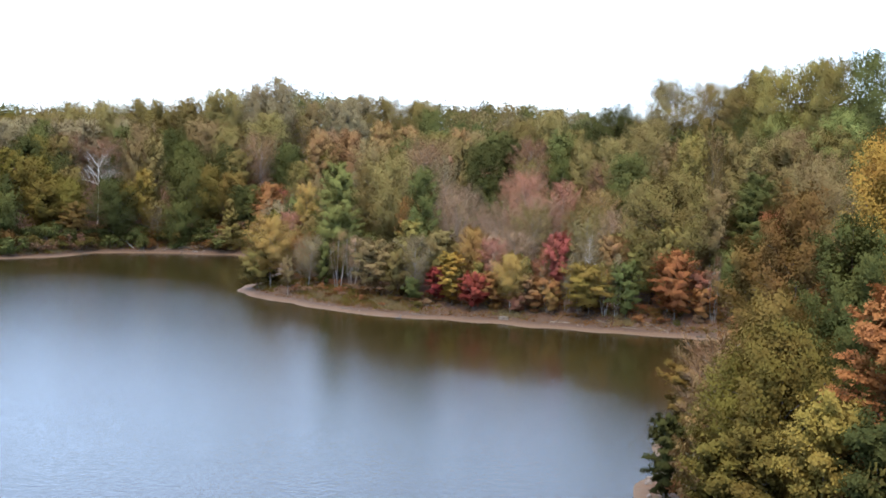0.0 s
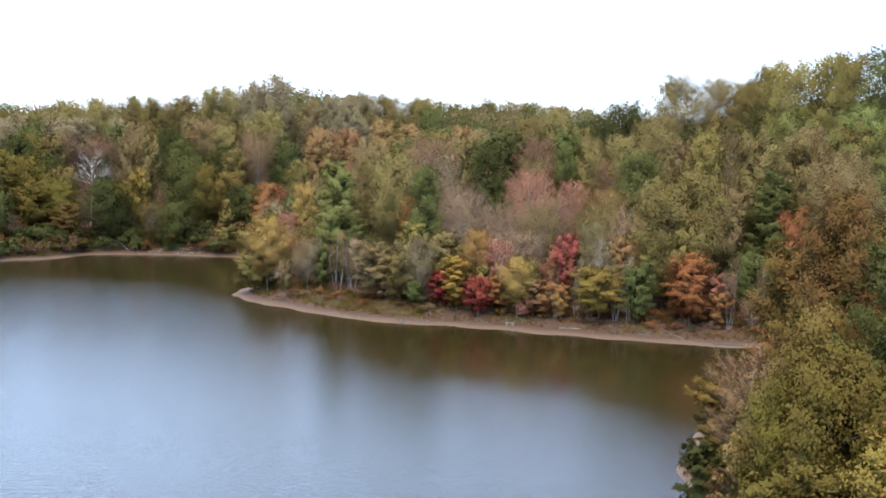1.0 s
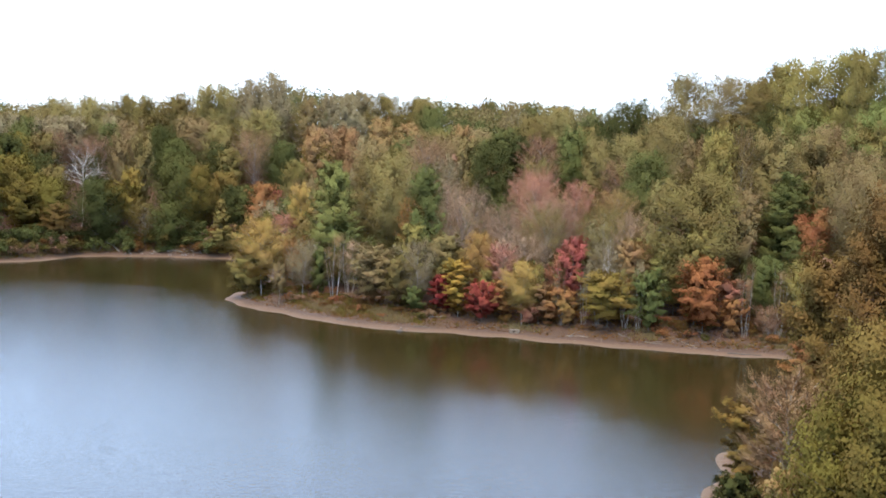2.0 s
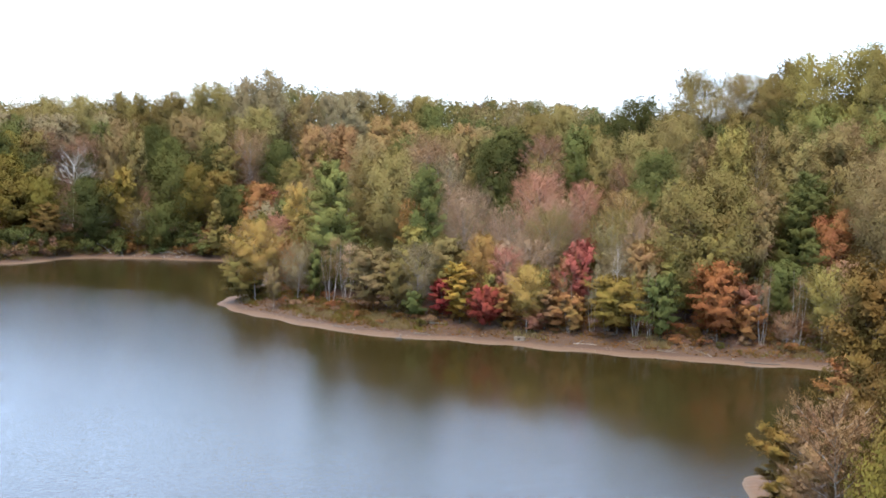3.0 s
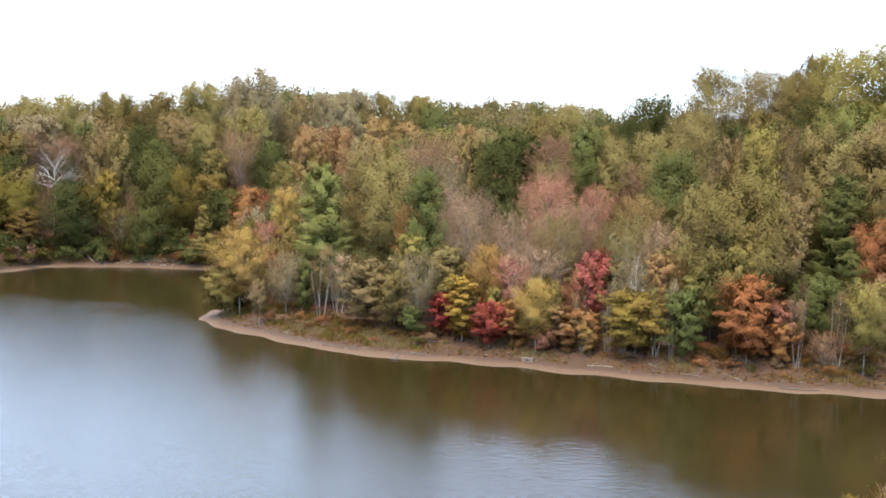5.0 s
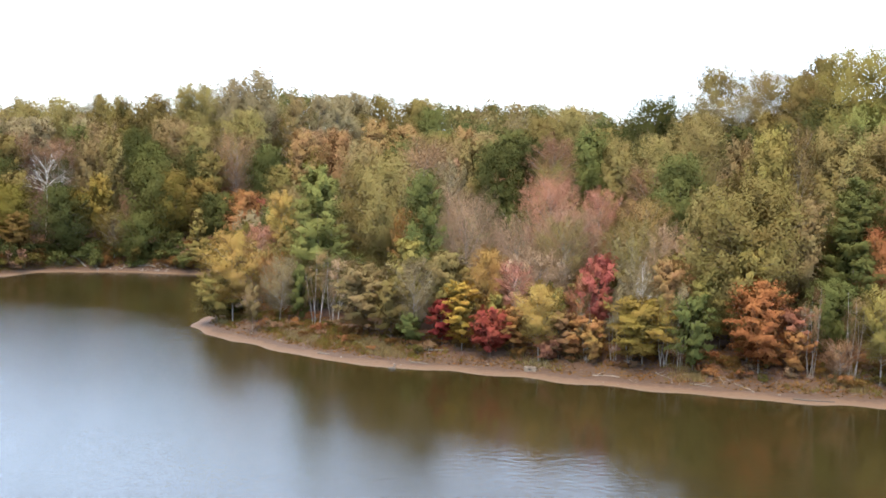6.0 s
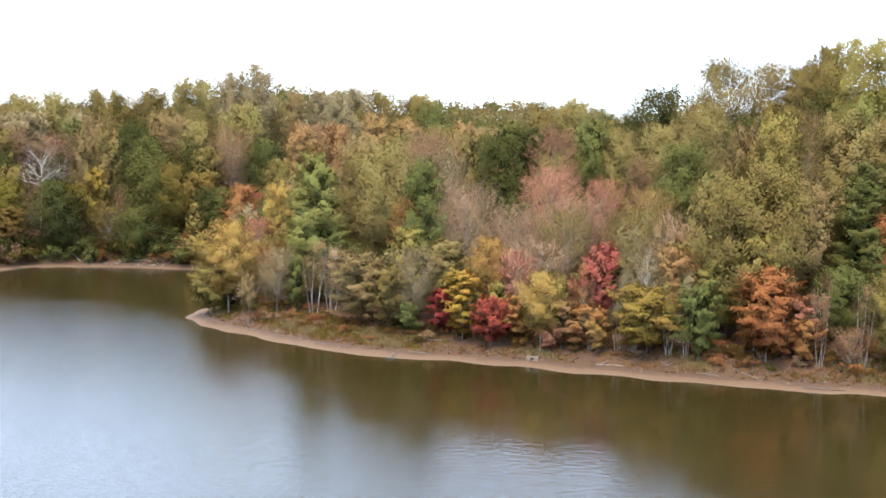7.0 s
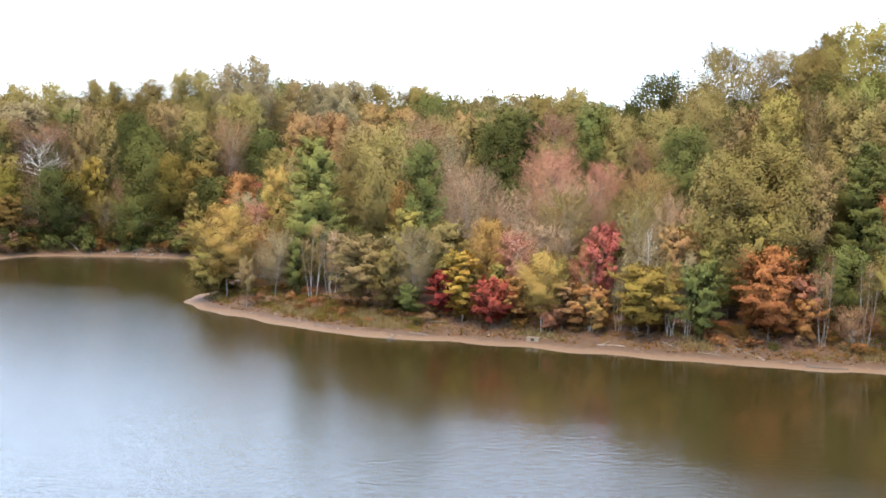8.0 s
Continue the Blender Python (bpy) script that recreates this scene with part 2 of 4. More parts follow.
    l.new(force.outputs["Result"], rough.inputs["Value"])
    skin, out = n.new("ShaderNodeBsdfPrincipled"), n.new("ShaderNodeOutputMaterial")
    skin.inputs["Base Color"].default_value = (0.017, 0.0118, 0.0036, 1)
    skin.inputs["IOR"].default_value = 1.33
    l.new(rough.outputs["Result"], skin.inputs["Roughness"])
    l.new(b1.outputs["Normal"], skin.inputs["Normal"])
    l.new(skin.outputs["BSDF"], out.inputs["Surface"])
    return m


GROUND, WATER = ground_material(), water_material()

# ---------- the lie of the land ----------
# the lake's edge, counter-clockwise from the bank beside the camera
SHORE = np.array([
    (9, -150), (8, -40), (9, 0), (10, 40), (12.8, 63.6), (15.5, 69), (17.5, 77), (21, 86), (30, 93), (50, 100),
    (70, 110), (66, 119), (55, 124), (44, 125.5), (35, 126.6), (24, 129.8), (12, 133.7), (5.5, 136.3), (-0.8, 138.3), (-7.5, 139.3),
    (-15, 142.6), (-21, 147.2), (-26, 151.5), (-33, 158), (-37.5, 164.6), (-38, 168), (-36.5, 176), (-37, 188), (-41, 202), (-46, 218),
    (-49, 227), (-53, 230), (-69.5, 232), (-81, 230), (-86, 228), (-90, 216), (-100, 208.5), (-114, 203), (-135, 188), (-160, 140),
    (-170, 40), (-160, -150),
], float)


def inland(x, y):
    """Metres from the lake's edge, over land above zero and over water below."""
    x, y = np.atleast_1d(np.asarray(x, float)), np.atleast_1d(np.asarray(y, float))
    near, inside = np.full(x.shape, 1e9), np.zeros(x.shape, bool)
    for (ax, ay), (bx, by) in zip(SHORE, np.roll(SHORE, -1, 0)):
        ex, ey = bx - ax, by - ay
        u = np.clip(((x - ax) * ex + (y - ay) * ey) / (ex * ex + ey * ey), 0, 1)
        near = np.minimum(near, np.hypot(x - ax - u * ex, y - ay - u * ey))
        inside ^= ((ay > y) != (by > y)) & (x < ex * (y - ay) / (ey if ey else 1e-9) + ax)
    return np.where(inside, -near, near)


def soft_step(v):
    v = np.clip(v, 0, 1)
    return v * v * (3 - 2 * v)


def land(x, y):
    """The ground's height above the lake."""
    x, y = np.atleast_1d(np.asarray(x, float)), np.atleast_1d(np.asarray(y, float))
    d = inland(x, y) + 0.35 * np.sin(x * 0.9 + y * 0.31) + 0.25 * np.sin(x * 0.37 - y * 0.83 + 1.7)
    beach = np.where(d < 3.0, 0.13 * d, 0.39 + 0.26 * np.clip(d - 3.0, 0, 6.5) + 0.03 * np.clip(d - 9.5, 0, 60))
    far_bank = soft_step((y - 205) / 25) * soft_step(-x / 50)
    left_bank = soft_step((-85 - x) / 20) * soft_step((y - 150) / 40)
    hill_left = 16 * soft_step((d - 2) / 46) * np.clip(far_bank + left_bank, 0, 1)
    hill_right = (13 + 9.5 * np.exp(-(((x - 68) / 30) ** 2) - ((y - 188) / 50) ** 2)) * soft_step((0.6 * x + 0.8 * (y - 128) - 16) / 85) * soft_step((y - 100) / 30) * soft_step((x + 45) / 40) * soft_step((d - 4) / 20)
    ridge = 5 * soft_step((y - 220) / 150) + 5 * np.exp(-((x + 54) ** 2 + (y - 276) ** 2) / 500)
    ridge += 11.5 * soft_step((y - 290) / 70) * (0.35 + 0.65 * soft_step((x + 110) / 50)) * (1 - 0.5 * soft_step((x - 20) / 60))
    near_bank = 0.22 * np.clip(d - 6, 0, 40) * soft_step((110 - y) / 25) * soft_step(x / 10)
    rolling = 0.35 * np.sin(x * 0.11 + 0.6) * np.sin(y * 0.13) * soft_step((d - 5) / 10)
    return np.maximum(np.where(d < 0, 0.13 * d, beach + np.maximum(hill_left, hill_right) + ridge + near_bank + rolling), -5)


# end of the plan

# ---------- mesh helpers ----------
def mesh_of(name, groups, mats=(), slots=None, lie=None):
    """A mesh from groups of (points, corners per face): the points of each group in running faces; lie: the points' normals."""
    groups = [(np.asarray(p, np.float32).reshape(-1, 3), k) for p, k in groups if len(p)]
    points = np.concatenate([p for p, _ in groups])
    sizes = np.concatenate([np.full(len(p) // k, k, np.int32) for p, k in groups])
    me = bpy.data.meshes.new(name)
    me.vertices.add(len(points))
    me.vertices.foreach_set("co", points.ravel())
    me.loops.add(len(points))
    me.loops.foreach_set("vertex_index", np.arange(len(points), dtype=np.int32))
    me.polygons.add(len(sizes))
    me.polygons.foreach_set("loop_start", np.concatenate([[0], np.cumsum(sizes)[:-1]]).astype(np.int32))
    me.polygons.foreach_set("loop_total", sizes)
    for m in mats:
        me.materials.append(m)
    if slots is not None:
        me.polygons.foreach_set("material_index", np.asarray(slots, np.int32))
    me.update(calc_edges=True)
    if lie is not None:
        me.attributes.new("custom_normal", "FLOAT_VECTOR", "POINT").data.foreach_set("vector", np.asarray(lie, np.float32).ravel())
    return me


def tube_faces(line, radii, sides=7):
    """The faces of a tapered tube along a line, as running corners of quads, closed at its tip."""
    line, radii = np.asarray(line, float), np.asarray(radii, float)
    way = np.gradient(line, axis=0)
    way /= np.linalg.norm(way, axis=1, keepdims=True) + 1e-9
    side = np.cross(way, np.where(np.abs(way[:, 2:]) > 0.9, (1.0, 0, 0), (0, 0, 1.0)))
    side /= np.linalg.norm(side, axis=1, keepdims=True) + 1e-9
    up = np.cross(way, side)
    a = np.arange(sides) * 2 * np.pi / sides
    ring = line[:, None] + radii[:, None, None] * (np.cos(a)[None, :, None] * side[:, None] + np.sin(a)[None, :, None] * up[:, None])
    nxt = np.roll(ring, -1, 1)
    return np.stack([ring[:-1], nxt[:-1], nxt[1:], ring[1:]], 2).reshape(-1, 3)


def unit(v):
    return v / (np.linalg.norm(v, axis=-1, keepdims=True) + 1e-9)


def leaf_faces(rng, at, facing, size, corners=4, slim=0.38, grain=None):
    """Small leaf sprays, one flat kite each, as running corners; grain: the way in which they tend to grow."""
    n = len(at)
    facing = unit(facing)
    toward = rng.normal(size=(n, 3)) * (0.75 if grain is None else 0.42) + (grain if grain is not None else 0)
    along = unit(toward - facing * (toward * facing).sum(1, keepdims=True))
    across = np.cross(facing, along)
    s = (size * rng.uniform(0.55, 1.35, n))[:, None]
    a, b = along * s * 0.5, across * s * slim
    if corners == 4:
        return np.stack([at - a, at - 0.12 * a - b, at + a, at - 0.12 * a + b], 1).reshape(-1, 3)
    return np.stack([at - a, at + 0.7 * a - b, at + 0.7 * a + b], 1).reshape(-1, 3)


def turned_to(faces, lie):
    """Triangles wound so that their fronts look the way of their normals."""
    tri = faces.reshape(-1, 3, 3)
    wrong = (np.cross(tri[:, 1] - tri[:, 0], tri[:, 2] - tri[:, 0]) * lie).sum(1) < 0
    tri[wrong] = tri[wrong][:, ::-1]
    return tri.reshape(-1, 3)


def twig_faces(rng, at, way, length, width):
    n = len(at)
    way = unit(way)
    side = unit(np.cross(way, rng.normal(size=(n, 3)))) * width
    tip = at + way * (length * rng.uniform(0.5, 1.3, n))[:, None]
    return np.stack([at - side, at + side, tip], 1).reshape(-1, 3)


# ---------- the kinds of tree ----------
# leaf sprays on a tree of 14 by 8 m, their length
DETAIL = {"near": (40000, 0.115), "fine": (18500, 0.158), "mid": (9000, 0.225), "far": (5000, 0.31)}
# crown base, boughs on a tree of 14 by 8 m, their rise in degrees at the foot and at the top of the crown, droop of the sprays, flatness, share of twigs, leafiness
FORM = {
    "broad": (0.12, 76, 15, 50, 0.08, 0.85, 0.03, 1.0),
    "tall": (0.18, 70, 30, 58, 0.05, 1.10, 0.12, 1.0),
    "airy": (0.26, 76, 15, 60, 0.12, 0.85, 0.12, 1.5),
    "layered": (0.15, 62, 12, 52, 0.26, 0.52, 0.06, 1.15),
    "sparse": (0.20, 76, 25, 56, -0.05, 1.0, 0.90, 1.3),
    "stems": (0.45, 30, 40, 75, 0.0, 1.0, 0.45, 0.45),
    "pine": (0.10, 74, 6, 60, -0.06, 0.66, 0.0, 1.5),
    "cone": (0.04, 70, -8, 60, 0.0, 0.7, 0.0, 1.0),
    "bare": (0.58, 16, 12, 55, 0.0, 1.0, 1.0, 0.0),
}
# the crown's reach from its foot to its top
PROFILE = {
    "broad": ((0, 0.15, 0.40, 0.65, 0.80, 0.90, 1), (0.62, 0.90, 1.0, 0.97, 0.87, 0.72, 0.45)),
    "tall": ((0, 0.20, 0.50, 0.75, 0.90, 0.97, 1), (0.45, 0.75, 1.0, 0.96, 0.76, 0.56, 0.40)),
    "airy": ((0, 0.25, 0.50, 0.75, 0.90, 1), (0.60, 0.92, 1.0, 0.94, 0.74, 0.42)),
    "layered": ((0, 0.20, 0.45, 0.70, 0.90, 1), (0.62, 0.93, 1.0, 0.95, 0.74, 0.46)),
    "sparse": ((0, 0.20, 0.45, 0.70, 0.88, 0.96, 1), (0.50, 0.85, 1.0, 0.96, 0.76, 0.56, 0.38)),
    "stems": ((0, 0.5, 1), (0.5, 1.0, 0.3)),
    "pine": ((0, 0.15, 0.40, 0.70, 0.90, 1), (0.75, 1.0, 0.96, 0.76, 0.52, 0.22)),
    "cone": ((0, 0.12, 0.50, 1), (0.85, 1.0, 0.60, 0.03)),
    "bare": ((0, 0.5, 1), (0.8, 1.0, 0.4)),
}
SIZES = [(4.5, 4.5), (6, 3.5), (6, 5.5), (10, 4), (10, 7), (14, 5), (14, 8), (14, 12), (19, 7), (19, 11), (10, 11)]
made_kinds = {}


def make_kind(kind, variant, detail, H, W):
    """The meshes of one tree of a set size: its trunk with the limbs, and its crown of leaf sprays along the boughs."""
    key = (kind, variant, detail, H, W)
    if key in made_kinds:
        return made_kinds[key]
    rng = np.random.default_rng(1000 * list(FORM).index(kind) + 17 * variant + len(detail) + int(H * 31 + W * 7))
    count, size = DETAIL[detail]
    low, boughs, rise_low, rise_top, droop, flat, twiggy, leafy = FORM[kind]
    bark = PALE_BARK if kind in ("airy", "stems", "sparse") else BLEACHED if kind == "bare" else BARK
    R, bulk = W / 2, (W * H / 112)
    # trunk
    lean = rng.normal(0, 0.03, 2) * H
    top = 0.95 if kind in ("pine", "cone") else 0.80
    h = np.linspace(-0.06, top, 9)
    trunk = np.stack([lean[0] * h ** 2 + 0.10 * np.sin(h * 7 + variant), lean[1] * h ** 2 + 0.10 * np.cos(h * 6 + variant), h * H], 1)
    girth = np.interp(h, [-0.06, 0, 0.06, top], [0.30, 0.24, 0.19, 0.03]) * (H / 14) ** 0.9 * (0.62 if kind == "bare" else 0.5)
    stems = [tube_faces(trunk, girth, 8)]
    stem_lines = []
    if kind == "stems":
        stems = []
        for k in range(5):
            a = k * 1.3 + 0.4
            foot = np.array([math.cos(a), math.sin(a), 0]) * 0.07 * H
            tip = np.array([math.cos(a + 0.5) * 0.22 * H, math.sin(a + 0.5) * 0.18 * H, H * (0.94 - 0.07 * k)])
            u = np.linspace(-0.05, 1, 7)[:, None]
            line = foot + (tip - foot) * u + np.array([0.2, 0.15, 0]) * np.sin(u * 5 + k)
            stem_lines.append(line)
            stems.append(tube_faces(line, np.linspace(0.075, 0.018, 7), 6))
    # boughs, from the trunk out to the crown's edge
    nb = max(10, int(boughs * bulk ** 0.5))
    grid_s = np.linspace(0, 1, 60)
    reach_s = np.interp(grid_s, *PROFILE[kind])
    weight = np.cumsum(reach_s + (1.0 if kind == "pine" else 0.3) + 0.9 * np.clip((grid_s - 0.7) / 0.2, 0, 1))
    s = np.interp((np.arange(nb) + rng.random(nb)) / nb, weight / weight[-1], grid_s)
    if kind == "pine":
        s = np.clip(np.round(s * 11) / 11 + rng.normal(0, 0.012, nb), 0, 1)
    az = np.arange(nb) * 2.39996 + rng.normal(0, 0.35, nb)
    wave = rng.uniform(0, 6.28, 3)
    lump = 1 + 0.09 * np.sin(2 * az + wave[0] + 3 * s) + 0.09 * np.sin(3 * az + wave[1] - 6 * s) + 0.03 * rng.normal(size=nb)
    q = np.where(rng.random(nb) < 0.74, rng.uniform(0.90, 1.03, nb), rng.uniform(0.35, 0.8, nb))
    if kind == "pine":
        q = rng.uniform(0.75, 1.1, nb)
    reach = R * np.interp(s, *PROFILE[kind]) * lump * q
    z = (low + (0.97 - low) * s) * H
    base = np.stack([np.interp(z / H, h, trunk[:, 0]), np.interp(z / H, h, trunk[:, 1]), z], 1)
    tip = base + np.stack([reach * np.cos(az), reach * np.sin(az), 0 * z], 1)
    rise = np.radians(rise_low + (rise_top - rise_low) * s ** 1.3)
    z0 = np.clip(z - reach * np.tan(rise), 0.45 * low * H + 0.05 * H, (top - 0.02) * H)
    p0 = np.stack([np.interp(z0 / H, h, trunk[:, 0]), np.interp(z0 / H, h, trunk[:, 1]), z0], 1)
    if stem_lines:
        which, part_way = rng.integers(0, 5, nb), rng.uniform(0.45, 0.98, nb)
        p0 = np.stack([[np.interp(v, np.linspace(-0.05, 1, 7), stem_lines[k][:, i]) for i in range(3)] for k, v in zip(which, part_way)])
        tip = p0 + unit(rng.normal(0, 1, (nb, 3)) * (1, 1, 0.3) + (0, 0, 0.6)) * rng.uniform(0.08, 0.17, nb)[:, None] * H
        reach = np.linalg.norm(tip - p0, axis=1)
    arch = (reach * {"layered": 0.16, "airy": 0.16, "pine": -0.10, "cone": 0.0, "broad": 0.10}.get(kind, 0.03))[:, None] * np.array([0, 0, 1.0])
    wiggle = rng.normal(0, 0.035, (nb, 3)) * reach[:, None]

    def along(k, u):
        u = u[:, None]
        return p0[k] + (tip[k] - p0[k]) * u + arch[k] * np.sin(u * math.pi) + wiggle[k] * np.sin(u * 6.28)

    arms, owners = [], []
    limb_u = np.linspace(0, 1, 5)
    thick = np.interp(z0 / H, h, girth) * (0.62 if kind == "bare" else 0.45)
    shown = {"near": 30, "fine": 26, "mid": 18, "far": 9}[detail]
    if kind in ("sparse", "airy", "stems", "bare"):
        shown = nb
    for k in np.argsort(-reach)[:shown]:
        line = along(np.full(5, k), limb_u)
        owners.append(which[k] if stem_lines else 0)
        arms.append(tube_faces(line, np.linspace(max(thick[k], 0.022), 0.012, 5), 5))
        if kind == "bare":
            for _ in range(6):
                v = rng.uniform(0.3, 0.95)
                a = along(np.array([k]), np.array([v]))[0]
                e = a + unit((tip[k] - p0[k]) / (reach[k] + 0.1) + rng.normal(0, 0.6, 3) + (0, 0, 0.35)) * rng.uniform(0.10, 0.22) * H * (1.2 - 0.6 * v)
                arms.append(tube_faces([a, (a + e) / 2 + rng.normal(0, 0.15, 3), e], [thick[k] * 0.45, thick[k] * 0.3, 0.015], 4))
    # sprays along the boughs
    each = 8 if kind in ("pine", "cone", "layered") else 6
    k = np.repeat(np.arange(nb), each)
    u = np.tile(np.linspace(0.42, 1.0, each), nb) + rng.uniform(-0.05, 0.05, nb * each)
    foot = along(k, u)
    ahead = unit(tip - p0)[k]
    side = unit(np.cross(ahead, (0, 0, 1.0))) * np.where(np.arange(nb * each) % 2, 1, -1)[:, None]
    upward = {"sparse": 0.3, "tall": 0.3, "layered": -0.05, "pine": 0.12, "stems": 0.4, "cone": 0.1}.get(kind, 0.2)
    splay = (1.0 - 0.7 * np.clip(u, 0, 1))[:, None]
    heading = unit(ahead * 0.75 + side * splay + np.outer(1.15 - s[k], (0, 0, upward)) + rng.normal(0, 0.28, (nb * each, 3)) * (1, 1, flat))
    span = np.clip({"layered": 0.15, "pine": 0.14, "sparse": 0.14, "stems": 0.24}.get(kind, 0.115) * W * (1.2 - 0.5 * u) * (0.55 * reach[k] / R + 0.8), 0.35, 1.9) * rng.uniform(0.7, 1.25, nb * each)
    swell = {"layered": 0.23, "pine": 0.24, "cone": 0.2, "sparse": 0.34}.get(kind, 0.42)
    total = int(count * bulk ** 0.85 * leafy)
    crown, lies = [], []
    if total:
        axis_at = np.array([0, 0, (low + 0.3 * (1 - low)) * H])
        # the thick of the crown, behind the outer sprays
        inner = int(total * {"airy": 0.05, "sparse": 0.0, "stems": 0.0}.get(kind, 0.24))
        if inner:
            j = rng.integers(0, nb, inner)
            at = along(j, rng.uniform(0.15, 0.74 + 0.16 * (s[j] > 0.65), inner)) + rng.normal(0, 0.05 * W, (inner, 3))
            at[:, 2] = np.maximum(at[:, 2], 0.5)
            way = unit(at - axis_at)
            crown.append(turned_to(leaf_faces(rng, at, way + rng.normal(0, 0.5, (inner, 3)), size * 2.1, 3, 0.42), way))
            lies.append(np.repeat(unit(way + (0, 0, 0.1)), 3, 0))
        j = rng.choice(nb * each, total, p=span / span.sum())
        v = rng.random(total) ** 0.75
        puff = rng.normal(0, 1, (total, 3)) * (1, 1, flat)
        at = foot[j] + heading[j] * (span[j] * v)[:, None] + puff * (span[j] * swell * (1.2 - 0.5 * v))[:, None]
        at[:, 2] -= droop * span[j] * v ** 2
        at[:, 2] = np.maximum(at[:, 2], 0.25)
        out = unit(at - axis_at)
        # leaves take the light much as their whole spray does
        lie = unit(0.34 * unit(puff) + 1.0 * out + (0, 0, 0.12) + rng.normal(0, 0.12, (total, 3)))
        is_twig = rng.random(total) < twiggy
        leaf = ~is_twig
        # the leaves hang, so that most of them look outwards
        facing = unit(0.45 * lie + unit(at * (1, 1, 0)) + rng.normal(0, 0.36, (total, 3)) + (0, 0, 0.5 if flat < 0.6 else 0.1))
        slim, long = (0.20, 1.6) if kind in ("pine", "cone") else (0.37, 1.3)
        if kind in ("sparse", "airy"):
            long = 1.0
        crown.append(turned_to(leaf_faces(rng, at[leaf], facing[leaf], size * long, 3, slim, heading[j][leaf] + 0.4 * unit(puff)[leaf] - (0, 0, 0.2 if droop > 0 else 0)), lie[leaf]))
        lies.append(np.repeat(lie[leaf], 3, 0))
        if is_twig.any():
            aim = unit(heading[j] + 0.5 * out + 0.65 * puff + (0, 0, 0.25))[is_twig]
            crown.append(turned_to(twig_faces(rng, at[is_twig] - aim * 0.3, aim, size * 3.2, 0.006 + size * 0.036), lie[is_twig]))
            lies.append(np.repeat(lie[is_twig], 3, 0))
        fit_to = np.array([W / (2 * np.percentile(np.hypot(at[:, 0], at[:, 1]), 84 if kind == "pine" else 93)), 0, H / np.percentile(at[:, 2], 97.8)])
        fit_to[1] = fit_to[0]
    else:
        fit_to = np.ones(3)
    loose = 6 if detail in ("near", "fine") and kind != "stems" else 0
    limbs = [mesh_of("limb", [(a * fit_to, 4)], [bark]) for a in arms[:loose]]
    arms = arms[loose:]
    if kind == "stems":
        bodies = [mesh_of("stem", [(np.concatenate([s_, *[a for a, o in zip(arms, owners) if o == i]]) * fit_to, 4)], [bark]) for i, s_ in enumerate(stems)]
    else:
        bodies = [mesh_of("trunk", [(np.concatenate(stems + arms) * fit_to, 4)], [bark])]
    made_kinds[key] = (bodies, mesh_of("crown", [(p * fit_to, 3) for p in crown], [LEAF["olive"]], lie=np.concatenate(lies)) if crown else None, limbs)
    return made_kinds[key]


NAME = {"broad": "broadleaf_tree", "tall": "tall_broadleaf_tree", "airy": "birch_tree", "layered": "maple_tree", "sparse": "thinning_tree",
        "stems": "multi_stem_birch", "pine": "pine_tree", "cone": "cedar_tree", "bare": "dead_tree"}
FORM_WORDS = {"broad": "round-crowned broadleaf tree", "tall": "tall oval-crowned tree", "airy": "pale-barked birch", "layered": "low spreading maple", "sparse": "half-bare tree with fine twigs",
              "stems": "clump of leaning pale stems", "pine": "white pine with tiered boughs", "cone": "narrow cedar", "bare": "dead leafless tree with bleached limbs"}
COLOUR_WORDS = {"olive": "dull olive", "khaki": "yellowish olive", "lime": "yellow-green", "green": "green", "dark": "dark green", "gold": "golden", "yellow": "bright yellow", "orange": "orange",
                "salmon": "salmon-orange", "rust": "rusty brown", "red": "red", "crimson": "deep crimson", "pink": "faded pink", "mauve": "greyish mauve", "grey": "grey-olive", "brown": "brown",
                "pine": "fresh green", "teal": "blue-green", "plum": "dark purple", "fir": "deep green", "bronze": "bronze-olive", "ochre": "ochre-yellow", "tan": "brownish olive", "moss": "mossy green", "amber": "amber", "snag": "silvery", "umber": "dark rusty", "sage": "sage green"}


def tree(kind, colour, x, y, height, width, detail, where):
    H, W = min(SIZES, key=lambda s: math.log(s[0] / height) ** 2 + math.log(s[1] / width) ** 2)
    trunks, crown, limbs = make_kind(kind, int(abs(x) * 7 + y * 13) % 2, detail, H, W)
    root = new(NAME[kind])
    root.empty_display_size = 0.5
    z = float(land(x, y)[0])
    root.matrix_world = Matrix.LocRotScale((x, y, z), Euler((0, 0, (x * 1.7 + y * 2.3) % 6.283)), (width / W, width / W, height / H))
    for name, me in [(t.name.split(".")[0], t) for t in trunks] + [("crown", crown)]:
        if me:
            ob = new(name, me)
            ob.parent = root
            if name == "trunk":
                for limb in limbs:
                    new("limb", limb).parent = ob
            if name == "crown":
                ob.material_slots[0].link = "OBJECT"
                ob.material_slots[0].material = LEAF[colour]
    return tagged(root, f"{COLOUR_WORDS[colour]} {FORM_WORDS[kind]} {where}", "tree", f"trees {where}")


# ---------- ground and water ----------
def spread(lo, hi, step, reach):
    """Even steps between lo and hi, then ever longer ones out to reach."""
    inner, out, s = list(np.arange(lo, hi + step, step)), [], step
    far = 0.0
    while far < reach:
        s *= 1.25
        far += s
        out.append(far)
    return np.array([lo - o for o in reversed(out)] + inner + [hi + o for o in out])


